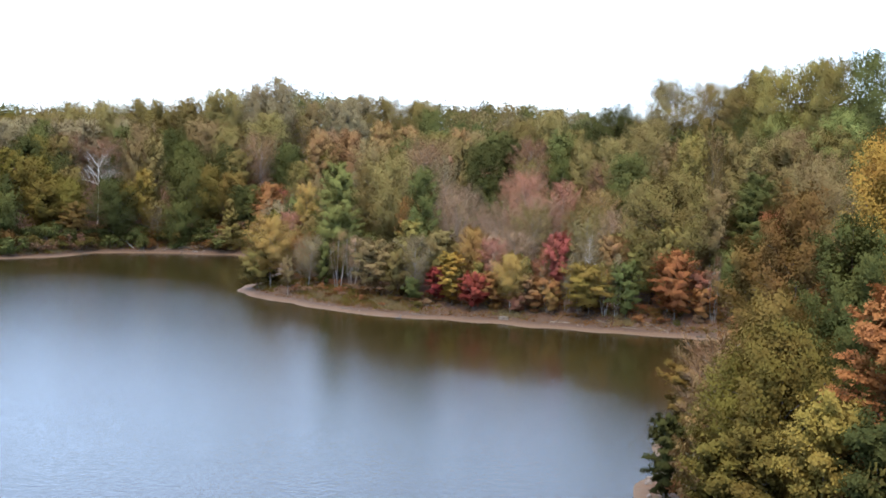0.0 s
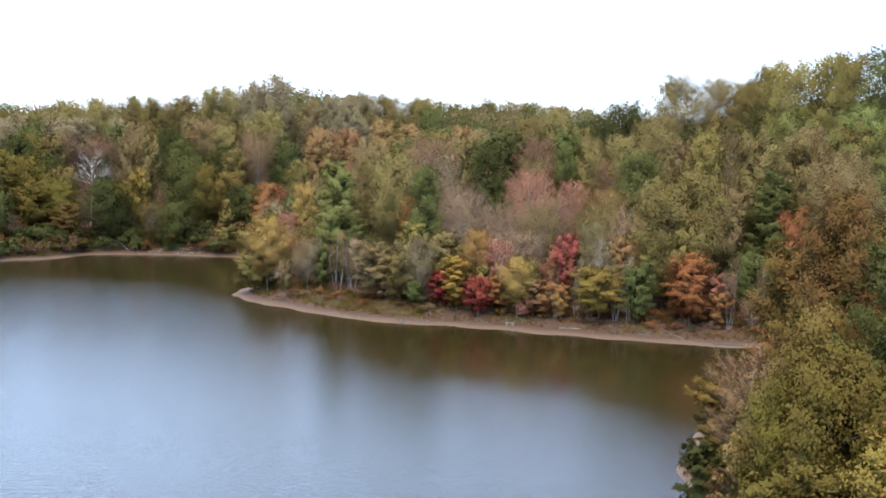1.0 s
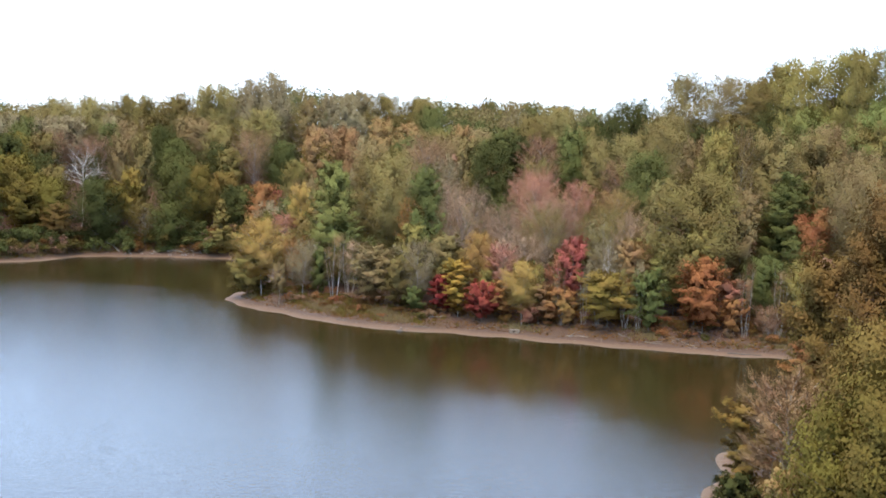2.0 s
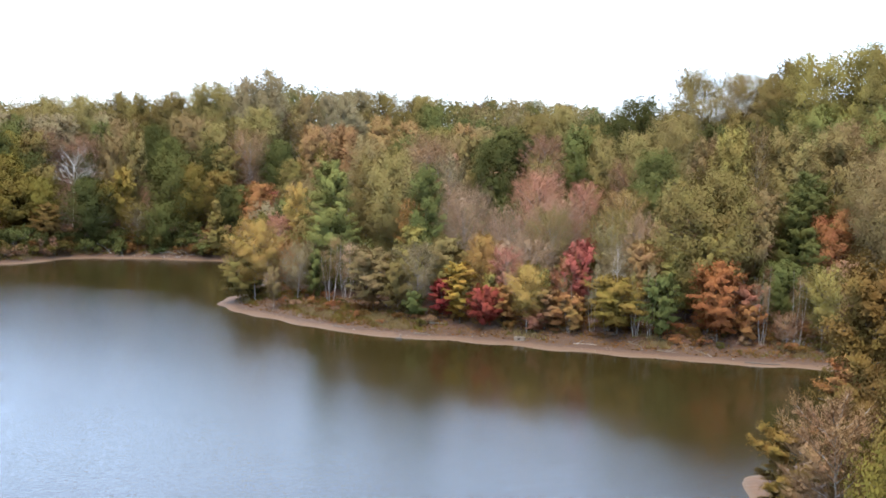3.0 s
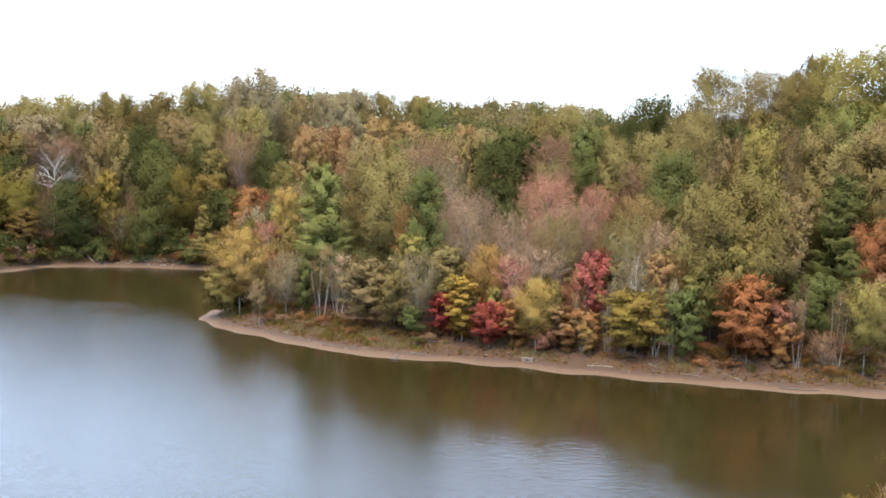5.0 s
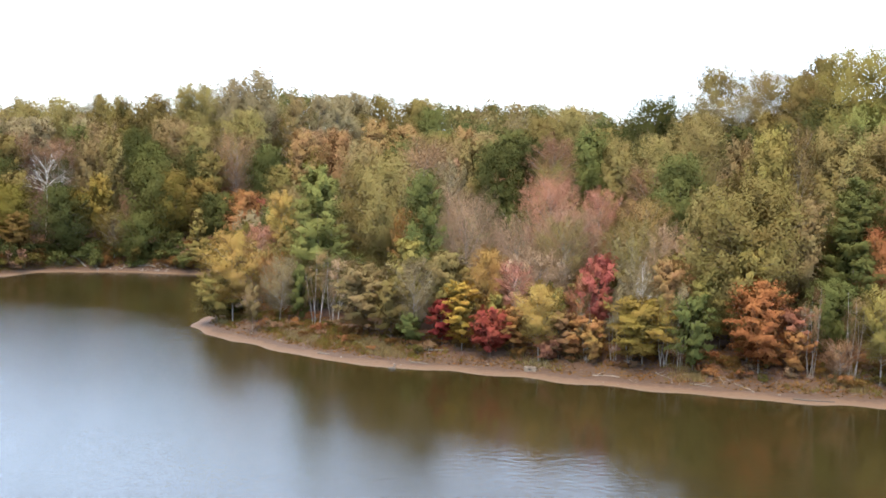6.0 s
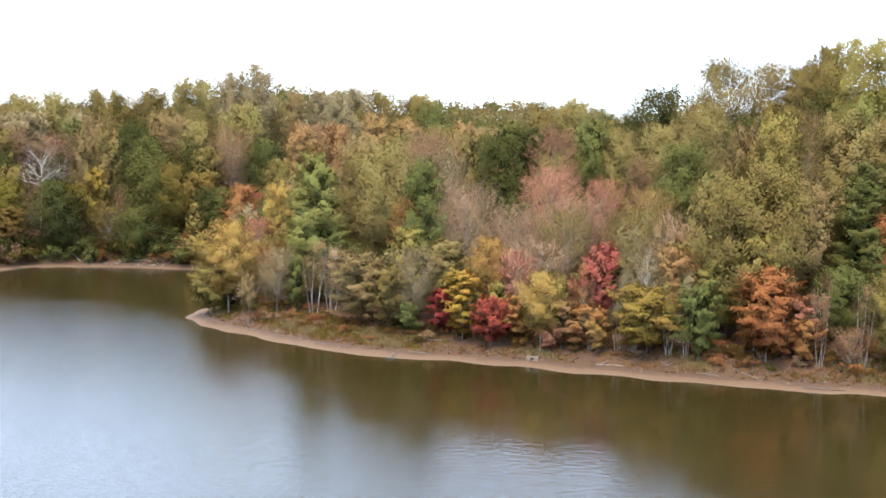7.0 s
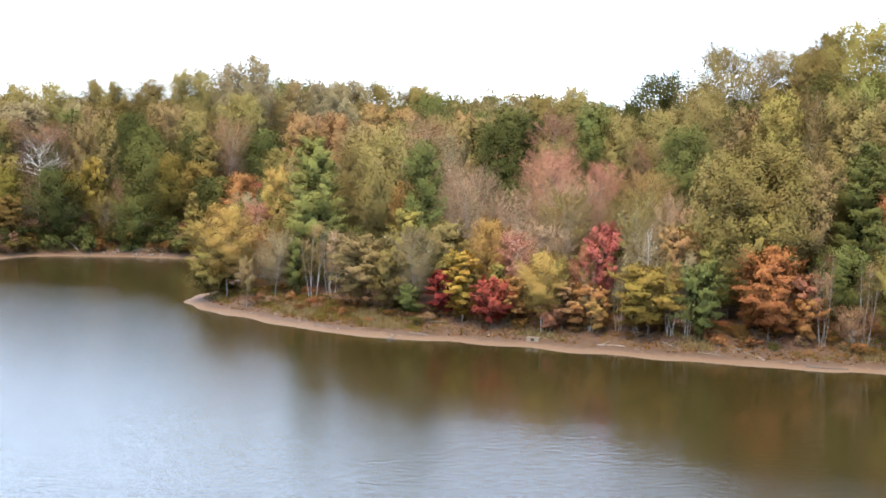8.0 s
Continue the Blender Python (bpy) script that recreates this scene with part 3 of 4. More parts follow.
gx, gy = spread(-110, 75, 1.25, 3500), spread(35, 250, 1.25, 3500)
X, Y = np.meshgrid(gx, gy)
Z = land(X.ravel(), Y.ravel()).reshape(X.shape)
Z += 0.10 * np.sin(X * 1.9 + np.sin(Y * 1.3) * 2) * np.sin(Y * 2.3 + np.sin(X * 0.9) * 2) * np.clip((Z - 0.25) / 0.4, 0, 1)
grid = np.arange(X.size).reshape(X.shape)
cells = np.stack([grid[:-1, :-1], grid[:-1, 1:], grid[1:, 1:], grid[1:, :-1]], -1).reshape(-1, 4)
ground_mesh = bpy.data.meshes.new("ground")
ground_mesh.from_pydata(np.stack([X, Y, Z], -1).reshape(-1, 3).tolist(), [], cells.tolist())
ground_mesh.polygons.foreach_set("use_smooth", np.ones(len(ground_mesh.polygons), bool))
ground_mesh.materials.append(GROUND)
tagged(new("ground", ground_mesh), "sandy shore rising to a leaf-littered wooded bank", "ground", kind="structure")

wx, wy = np.arange(-200, 94, 3.0), np.arange(-170, 248, 3.0)
WX, WY = np.meshgrid(wx, wy)
grid = np.arange(WX.size).reshape(WX.shape)
cells = np.stack([grid[:-1, :-1], grid[:-1, 1:], grid[1:, 1:], grid[1:, :-1]], -1).reshape(-1, 4)
water_mesh = bpy.data.meshes.new("water")
water_mesh.from_pydata(np.stack([WX, WY, 0 * WX], -1).reshape(-1, 3).tolist(), [], cells.tolist())
# the wind comes from the left and leaves the lee of the point calm
lee_x, lee_y = (-120, -70, -45, -32, -22, -10, 3, 15, 25, 40), (190, 181, 166, 153, 138, 115, 103, 97, 93, 90)
open_water = (np.interp(WX.ravel(), lee_x, lee_y) - WY.ravel()) / 27 + 0.55
# a lone cat's-paw in the calm of the far cove
open_water = np.clip(open_water + 0.6 * np.exp(-((WY.ravel() - 176) / 2.2) ** 2 - ((WX.ravel() + 56) / 6) ** 4), 0, 1)
water_mesh.attributes.new("open_water", "FLOAT", "POINT").data.foreach_set("value", open_water.astype(np.float32))
water_mesh.materials.append(WATER)
tagged(new("water", water_mesh), "murky olive lake with small wind ripples", "water", kind="structure")

# ---------- the woods ----------
TIP = [
    ("airy", "gold", -31.5, 164.6, 12.2, 8.5),
    ("layered", "lime", -33.8, 164.7, 6.9, 6.0),
    ("airy", "tan", -27.2, 157.5, 6.4, 2.5),
    ("layered", "fir", -32.8, 169.0, 3.3, 4.4),
    ("sparse", "grey", -24.1, 161.0, 8.4, 6.2),
    ("tall", "khaki", -28.7, 172.0, 8.3, 4.8),
    ("airy", "gold", -28.2, 184.0, 16.1, 5.4),
    ("tall", "tan", -26.6, 190.0, 17.1, 5.6),
    ("sparse", "pink", -30.9, 182.0, 11.9, 5.7),
    ("pine", "pine", -20.0, 168.0, 19.6, 8.1),
    ("tall", "olive", -15.6, 180.0, 19.1, 7.1),
    ("tall", "khaki", -10.8, 172.0, 20.3, 9.9),
    ("broad", "green", -5.0, 160.0, 18.9, 6.4),
    ("sparse", "rust", -7.2, 166.0, 13.8, 4.9),
    ("stems", "tan", -18.7, 157.6, 9.4, 5.0),
    ("stems", "mauve", -16.4, 158.1, 8.5, 4.3),
    ("broad", "green", -21.4, 160.0, 7.4, 3.4),
    ("layered", "tan", -12.0, 151.0, 8.8, 7.1),
]
FRONT = [
    ("layered", "olive", -8.4, 148.1, 7.5, 5.2),
    ("broad", "lime", -6.5, 153.0, 11.2, 4.8),
    ("sparse", "grey", -5.6, 147.2, 9.8, 5.5),
    ("layered", "green", -5.9, 146.5, 3.8, 3.8),
    ("sparse", "mauve", 0.8, 164.0, 15.5, 10.6),
    ("layered", "khaki", -2.1, 152.0, 9.8, 6.6),
    ("broad", "gold", 3.5, 150.0, 10.3, 5.3),
    ("layered", "crimson", -2.2, 146.5, 5.3, 3.5),
    ("layered", "yellow", 0.2, 144.2, 8.0, 4.2),
    ("layered", "crimson", 3.6, 142.8, 5.4, 4.7),
    ("broad", "lime", 4.3, 146.0, 5.8, 2.9),
    ("sparse", "pink", 6.3, 147.0, 9.2, 4.9),
    ("layered", "rust", 6.2, 143.4, 5.3, 4.0),
    ("airy", "gold", 8.9, 140.1, 8.6, 5.7),
    ("layered", "amber", 11.2, 140.8, 5.4, 4.1),
    ("sparse", "mauve", 10.4, 153.0, 9.5, 8.0),
    ("layered", "salmon", 9.9, 140.1, 3.0, 2.8),
]
MIDDLE = [
    ("sparse", "salmon", 14.5, 147.0, 7.5, 3.9),
    ("tall", "red", 16.4, 146.0, 10.0, 4.3),
    ("layered", "rust", 13.9, 140.7, 4.8, 4.8),
    ("layered", "gold", 14.9, 139.4, 3.8, 3.3),
    ("sparse", "mauve", 7.6, 162.0, 11.7, 10.1),
    ("sparse", "mauve", 14.5, 163.0, 12.4, 11.2),
    ("sparse", "khaki", 13.6, 157.0, 12.4, 7.4),
    ("sparse", "pink", 13.0, 168.0, 16.0, 9.9),
    ("sparse", "pink", 19.3, 168.0, 13.7, 6.5),
    ("sparse", "khaki", 22.5, 158.0, 11.3, 9.1),
    ("sparse", "mauve", 26.0, 156.0, 10.9, 6.2),
    ("sparse", "amber", 25.4, 166.0, 12.1, 8.6),
    ("sparse", "grey", 20.3, 142.6, 9.7, 5.3),
    ("layered", "amber", 24.4, 144.0, 9.9, 5.4),
    ("layered", "ochre", 20.2, 138.3, 7.2, 7.7),
    ("layered", "green", 25.2, 136.0, 8.0, 5.0),
    ("layered", "lime", 29.7, 142.0, 9.9, 6.9),
    ("bare", "snag", 20.5, 140.5, 10.8, 1.7),
    ("bare", "snag", 23.8, 136.5, 2.9, 2.0),
    ("stems", "tan", 14.3, 139.8, 7.3, 2.7),
    ("stems", "grey", 17.2, 139.5, 8.3, 2.4),
    ("stems", "tan", 18.9, 138.7, 6.8, 2.2),
    ("stems", "olive", 22.4, 137.4, 7.6, 2.6),
    ("stems", "grey", 24.0, 136.6, 8.8, 2.4),
]
POINT = [
    ("broad", "olive", 32.4, 141.0, 19.0, 12.7),
    ("tall", "khaki", 28.3, 146.0, 17.0, 4.8),
    ("tall", "tan", 38.9, 143.0, 15.9, 6.0),
    ("broad", "lime", 31.3, 137.0, 12.1, 3.9),
    ("layered", "orange", 31.8, 134.5, 9.6, 6.5),
    ("layered", "salmon", 35.9, 135.4, 6.4, 3.6),
    ("stems", "brown", 37.0, 133.4, 9.3, 2.8),
    ("stems", "tan", 40.8, 131.9, 8.6, 2.8),
    ("layered", "rust", 35.8, 134.2, 4.6, 4.0),
    ("pine", "green", 45.0, 143.0, 17.2, 8.0),
    ("broad", "green", 40.7, 138.0, 8.3, 6.7),
    ("sparse", "brown", 39.6, 132.1, 4.2, 3.8),
    ("airy", "lime", 43.4, 131.3, 10.0, 5.6),
    ("broad", "rust", 48.1, 141.0, 13.1, 6.8),
    ("tall", "lime", 37.3, 149.0, 22.6, 6.1),
    ("sparse", "tan", 40.1, 148.0, 22.8, 4.3),
    ("tall", "khaki", 45.1, 150.0, 21.0, 7.9),
    ("tall", "khaki", 51.6, 151.0, 19.1, 7.8),
    ("tall", "tan", 34.9, 155.0, 20.9, 4.6),
]
RIGHT_HILL = [
    ("tall", "khaki", 36.7, 182.0, 17.9, 9.2),
    ("sparse", "brown", 28.6, 180.0, 13.0, 8.3),
    ("broad", "green", 30.9, 169.0, 16.4, 8.7),
    ("broad", "khaki", 25.8, 188.0, 15.8, 7.3),
    ("tall", "khaki", 30.7, 182.0, 16.0, 9.9),
    ("broad", "dark", 31.7, 190.0, 20.6, 13.5),
    ("broad", "dark", 27.9, 196.0, 16.4, 4.3),
    ("airy", "khaki", 43.9, 198.0, 21.8, 13.2),
    ("airy", "khaki", 53.3, 203.0, 18.1, 10.9),
    ("airy", "olive", 57.9, 201.0, 16.0, 7.7),
    ("tall", "olive", 61.7, 198.0, 18.1, 7.9),
    ("broad", "olive", 54.9, 190.0, 15.3, 8.8),
    ("broad", "lime", 59.4, 180.0, 21.1, 11.7),
    ("broad", "lime", 65.1, 176.0, 21.7, 12.2),
    ("broad", "dark", 57.3, 185.0, 12.7, 10.1),
    ("pine", "pine", 57.8, 172.0, 14.9, 10.2),
    ("sparse", "brown", 15.7, 190.0, 17.8, 8.5),
]
VALLEY = [
    ("broad", "dark", 5.7, 188.0, 18.4, 8.9),
    ("broad", "dark", 12.3, 194.0, 17.4, 7.8),
    ("broad", "green", 8.9, 205.0, 17.6, 7.3),
    ("broad", "green", 21.8, 194.0, 17.0, 8.5),
    ("tall", "khaki", 2.1, 196.0, 18.0, 5.1),
    ("sparse", "grey", -1.7, 178.0, 18.4, 5.2),
    ("sparse", "brown", -6.0, 196.0, 20.0, 10.9),
    ("sparse", "khaki", 13.9, 182.0, 15.7, 5.7),
    ("broad", "dark", 5.2, 181.0, 13.6, 6.2),
    ("broad", "olive", 16.1, 225.0, 17.7, 11.1),
    ("broad", "khaki", 22.7, 225.0, 18.5, 9.3),
    ("broad", "dark", 31.1, 235.0, 15.0, 7.0),
    ("tall", "tan", -20.0, 232.0, 18.2, 9.2),
]
RIDGE = [
    ("broad", "amber", -28.6, 252.0, 20.2, 9.4),
    ("broad", "amber", -36.0, 250.0, 19.7, 7.3),
    ("broad", "amber", -19.4, 258.0, 21.0, 8.6),
    ("broad", "amber", -12.5, 256.0, 17.3, 8.5),
    ("broad", "amber", 1.1, 262.0, 14.9, 7.4),
    ("broad", "green", -7.7, 300.0, 19.5, 12.1),
    ("broad", "olive", -14.2, 315.0, 20.3, 10.8),
    ("broad", "olive", -23.3, 320.0, 24.8, 16.0),
    ("broad", "grey", -31.4, 318.0, 22.5, 14.9),
    ("airy", "grey", -32.6, 290.0, 22.9, 7.2),
    ("airy", "grey", -36.1, 275.0, 20.4, 7.6),
    ("airy", "tan", -40.3, 270.0, 18.4, 6.9),
    ("broad", "khaki", -11.6, 322.0, 19.4, 14.1),
    ("broad", "plum", 7.4, 408.0, 13.5, 8.8),
    ("broad", "dark", 1.3, 402.0, 12.6, 10.8),
    ("broad", "dark", 13.8, 410.0, 16.2, 10.1),
    ("broad", "green", 20.5, 400.0, 12.5, 12.8),
    ("broad", "olive", 28.2, 390.0, 15.3, 12.1),
    ("broad", "khaki", 40.5, 380.0, 14.4, 12.9),
    ("broad", "green", 48.7, 370.0, 14.3, 11.8),
]
FAR_BANK = [
    ("bare", "snag", -91.1, 243.0, 18.8, 11.3),
    ("broad", "dark", -84.4, 235.0, 15.9, 12.3),
    ("tall", "tan", -82.8, 247.0, 20.7, 5.7),
    ("tall", "khaki", -77.3, 245.0, 23.4, 6.2),
    ("tall", "ochre", -78.6, 241.0, 15.9, 5.6),
    ("broad", "fir", -68.2, 237.0, 11.2, 9.5),
    ("cone", "lime", -55.0, 234.0, 12.2, 7.3),
    ("broad", "rust", -45.7, 236.0, 13.7, 8.8),
    ("sparse", "red", -42.1, 238.0, 11.1, 4.8),
    ("layered", "sage", -94.5, 234.0, 13.9, 9.9),
    ("layered", "bronze", -92.5, 231.0, 9.3, 7.0),
    ("broad", "fir", -68.0, 246.0, 17.6, 15.6),
    ("sparse", "olive", -74.3, 238.0, 10.2, 8.4),
    ("broad", "dark", -43.8, 252.0, 14.4, 11.0),
    ("broad", "olive", -39.6, 246.0, 13.7, 8.2),
    ("broad", "sage", -62.7, 244.0, 15.5, 10.1),
    ("broad", "bronze", -57.0, 246.0, 12.7, 8.2),
    ("broad", "dark", -53.7, 240.0, 12.2, 7.5),
]
FAR_HILL = [
    ("sparse", "brown", -51.9, 256.0, 15.4, 13.0),
    ("tall", "grey", -50.2, 272.0, 22.1, 11.6),
    ("tall", "grey", -57.1, 274.0, 19.8, 10.3),
    ("broad", "khaki", -51.4, 264.0, 15.8, 12.4),
    ("tall", "khaki", -64.5, 276.0, 18.5, 10.4),
    ("tall", "khaki", -70.2, 278.0, 19.2, 8.8),
    ("tall", "olive", -77.4, 276.0, 18.0, 11.9),
    ("tall", "olive", -87.0, 277.0, 18.0, 10.8),
    ("airy", "olive", -92.7, 280.0, 19.0, 7.2),
    ("tall", "khaki", -101.5, 276.0, 18.6, 11.6),
    ("tall", "khaki", -111.2, 277.0, 17.9, 11.1),
    ("broad", "dark", -78.0, 264.0, 14.2, 10.0),
    ("broad", "fir", -72.6, 258.0, 14.4, 10.8),
    ("tall", "tan", -85.7, 262.0, 16.2, 9.3),
    ("sparse", "brown", -94.0, 258.0, 13.1, 12.1),
    ("sparse", "brown", -104.8, 260.0, 11.5, 11.1),
    ("broad", "khaki", -62.7, 264.0, 13.1, 11.3),
    ("tall", "tan", -68.1, 266.0, 13.8, 9.0),
]
NEAR = [
    ("layered", "dark", 14.5, 61.0, 6.1, 3.1),
    ("sparse", "brown", 18.8, 66.0, 10.0, 5.1),
    ("layered", "ochre", 17.9, 70.0, 7.9, 3.5),
    ("layered", "amber", 15.8, 58.0, 7.2, 2.9),
    ("broad", "bronze", 20.8, 60.0, 12.1, 6.2),
    ("broad", "sage", 18.8, 53.0, 11.4, 7.5),
    ("broad", "sage", 17.4, 55.0, 10.2, 5.6),
    ("broad", "ochre", 17.9, 44.0, 10.0, 4.2),
    ("broad", "sage", 13.9, 47.0, 8.4, 4.8),
    ("broad", "sage", 16.0, 46.0, 8.7, 4.9),
    ("broad", "dark", 19.7, 42.0, 8.7, 4.5),
    ("layered", "orange", 21.9, 47.0, 12.9, 5.5),
    ("pine", "fir", 24.1, 57.0, 15.2, 6.4),
    ("broad", "bronze", 24.0, 66.0, 18.2, 5.8),
    ("broad", "bronze", 23.6, 72.0, 15.1, 5.9),
    ("tall", "tan", 53.1, 137.0, 21.0, 10.0),
    ("tall", "yellow", 31.7, 68.0, 20.1, 7.1),
    ("layered", "rust", 24.6, 78.0, 9.1, 4.2),
]
RIGHT_EDGE = [
    ("broad", "olive", 66.5, 172, 22.5, 10.8),
    ("broad", "green", 72.7, 170, 23.7, 13.0),
    ("pine", "pine", 61.0, 152, 20.8, 9.6),
    ("tall", "tan", 55.6, 156, 17.8, 9.5),
    ("tall", "olive", 59.7, 150, 18.9, 8.2),
    ("broad", "olive", 57.2, 190, 16.4, 10.1),
]
WOODS = [
    (TIP, "fine", "on the wooded point"), (FRONT, "fine", "on the wooded point"), (MIDDLE, "fine", "on the wooded point"), (POINT, "fine", "by the cove"),
    (RIGHT_HILL, "fine", "above the cove"), (VALLEY, "mid", "in the wooded valley"), (RIDGE, "mid", "on the far ridge"), (FAR_BANK, "mid", "along the far bank"),
    (FAR_HILL, "mid", "on the far hillside"), (NEAR, "near", "on the near bank"), (RIGHT_EDGE, "fine", "above the cove"),
]
stand = []
for rows, detail, where in WOODS:
    for kind, colour, x, y, height, width in rows:
        tree(kind, colour, x, y, height, width, detail, where)
        stand.append((x, y, width))


def fill(box, step, least, heights, widths, kinds, colours, detail, where, seed):
    """Trees between the singled-out ones, on a loosened grid."""
    rng = np.random.default_rng(seed)
    x0, y0, x1, y1 = box
    for gy_ in np.arange(y0, y1, step):
        for gx_ in np.arange(x0, x1, step):
            x, y = gx_ + rng.uniform(-0.42, 0.42) * step, gy_ + rng.uniform(-0.42, 0.42) * step
            h, w, k, c = rng.uniform(*heights), rng.uniform(*widths), rng.choice(kinds), rng.choice(colours)
            if abs(x) > 0.47 * y + 9 or inland(x, y)[0] < least:
                continue
            if any((x - a) ** 2 + (y - b) ** 2 < (0.27 * (s + w)) ** 2 for a, b, s in stand):
                continue
            tree(str(k), str(c), x, y, h, w, detail, where)
            stand.append((x, y, w))


fill((-36, 140, 26, 174), 4.6, 8.0, (6.0, 8.5), (5.0, 6.5), ("sparse", "broad", "layered", "sparse"), ("mauve", "grey", "olive", "rust", "olive", "green"), "far", "on the wooded point", 21)
fill((26, 130, 80, 174), 4.8, 8.0, (6.5, 9.5), (5.2, 7.2), ("tall", "broad", "sparse", "broad"), ("moss", "green", "dark", "olive", "brown"), "far", "by the cove", 22)
fill((-36, 174, 110, 226), 7.2, 5.0, (9.0, 12.0), (6.5, 9.0), ("tall", "tall", "broad", "sparse"), ("olive", "moss", "green", "dark", "olive", "brown"), "far", "in the wooded valley", 23)
fill((-110, 206, -44, 250), 5.6, 9.0, (11.0, 15.0), (7.5, 10.0), ("broad", "tall", "broad"), ("dark", "fir", "moss", "sage", "dark"), "far", "along the far bank", 27)
fill((-150, 206, -20, 296), 7.6, 4.5, (11.0, 14.0), (8.0, 10.5), ("broad", "tall", "broad", "sparse", "tall"), ("olive", "grey", "sage", "moss", "tan", "green", "dark", "brown", "grey", "olive"), "far", "on the far hillside", 24)
fill((-20, 226, 125, 300), 8.4, 7.0, (11.0, 14.5), (9.0, 12.0), ("broad", "tall"), ("olive", "moss", "green", "dark", "olive", "tan"), "far", "in the wooded valley", 25)
fill((14, 30, 62, 98), 5.6, 4.5, (8.0, 12.0), (4.5, 6.5), ("broad", "layered", "broad"), ("moss", "dark", "moss", "dark", "umber"), "mid", "on the near bank", 26)


def far_woods():
    """The woods too far off to count, one mesh."""
    rng = np.random.default_rng(77)
    tones = ["olive", "khaki", "green", "grey", "fir", "tan"]
    parts, slots = [], []
    for gy_ in np.arange(292, 424, 10.4):
        for gx_ in np.arange(-240, 240, 9.2):
            x, y = gx_ + rng.uniform(-4, 4), gy_ + rng.uniform(-4, 4)
            if abs(x) > 0.5 * y + 20:
                continue
            h, w, n = rng.uniform(12.5, 17), rng.uniform(10, 13.5), 560
            z = float(land(x, y)[0])
            way = unit(rng.normal(size=(n, 3)) + (0, 0, 0.3))
            lump = 0.75 + 0.25 * np.sin(way[:, 0] * 4 + x) * np.sin(way[:, 1] * 4 + y) + rng.normal(0, 0.07, n)
            at = way * lump[:, None] * (w / 2, w / 2, h * 0.49) + (x, y, z + h * 0.50)
            parts.append(leaf_faces(rng, at, way + rng.normal(0, 0.5, (n, 3)), 0.72, 3))
            slots.append(np.full(n, int(rng.integers(0, len(tones)))))
    return tagged(new("far_woods", mesh_of("far_woods", [(np.concatenate(parts), 3)], [LEAF[t] for t in tones], np.concatenate(slots))), "mixed autumn woods covering the distant ridge", "woods", kind="stuff")


far_woods()

# ---------- undergrowth ----------
def make_shrub(variant):
    rng = np.random.default_rng(300 + variant)
    n, lobes = 1500, 14
    c = np.stack([rng.normal(0, 0.55, lobes), rng.normal(0, 0.55, lobes), rng.uniform(0.3, 1.25, lobes)], 1)
    way = unit(rng.normal(size=(n, 3)) + (0, 0, 0.4))
    at = c[rng.integers(0, lobes, n)] + way * (0.45 * rng.random(n) ** 0.5)[:, None]
    at[:, 2] = np.maximum(at[:, 2], 0.03)
    stems = [tube_faces([(0.05 * k, 0.04 * k, -0.15), p * (0.5, 0.5, 0.5), p], [0.03, 0.02, 0.008], 4) for k, p in enumerate(c[:6])]
    return mesh_of("stem", [(np.concatenate(stems), 4)], [BARK]), mesh_of("foliage", [(leaf_faces(rng, at, way + rng.normal(0, 0.5, (n, 3)) + (0, 0, 0.4), 0.15), 4)], [LEAF["olive"]])


shrub_kinds = [make_shrub(k) for k in range(4)]
shrub_rng = np.random.default_rng(9)


def shrubs(box, count, span, size, colours, where):
    x0, y0, x1, y1 = box
    while count:
        x, y = shrub_rng.uniform(x0, x1), shrub_rng.uniform(y0, y1)
        if abs(x) > 0.5 * y + 8 or not span[0] < inland(x, y)[0] < span[1]:
            continue
        count -= 1
        stem, foliage = shrub_kinds[int(shrub_rng.integers(0, 4))]
        s, c = shrub_rng.uniform(*size), str(shrub_rng.choice(colours))
        root = new("shrub")
        root.matrix_world = Matrix.LocRotScale((x, y, float(land(x, y)[0])), Euler((0, 0, shrub_rng.uniform(0, 6.28))), (s * shrub_rng.uniform(0.9, 1.3), s, s * shrub_rng.uniform(0.7, 1.0)))
        for name, me in (("stem", stem), ("foliage", foliage)):
            ob = new(name, me)
            ob.parent = root
            if name == "foliage":
                ob.material_slots[0].link = "OBJECT"
                ob.material_slots[0].material = LEAF[c]
        tagged(root, f"{COLOUR_WORDS[c]} bushy shrub {where}", "shrub", f"shrubs {where}")


shrubs((-38, 125, 60, 178), 190, (4.6, 11.0), (0.3, 0.85), ("umber", "brown", "moss", "rust", "umber"), "under the trees of the point")
shrubs((-110, 200, -40, 245), 110, (3.5, 12.0), (1.3, 3.0), ("umber", "moss", "green", "dark", "brown"), "along the far bank")
shrubs((10, 38, 40, 95), 30, (2.5, 7.0), (0.6, 1.3), ("olive", "green", "rust"), "on the near bank")


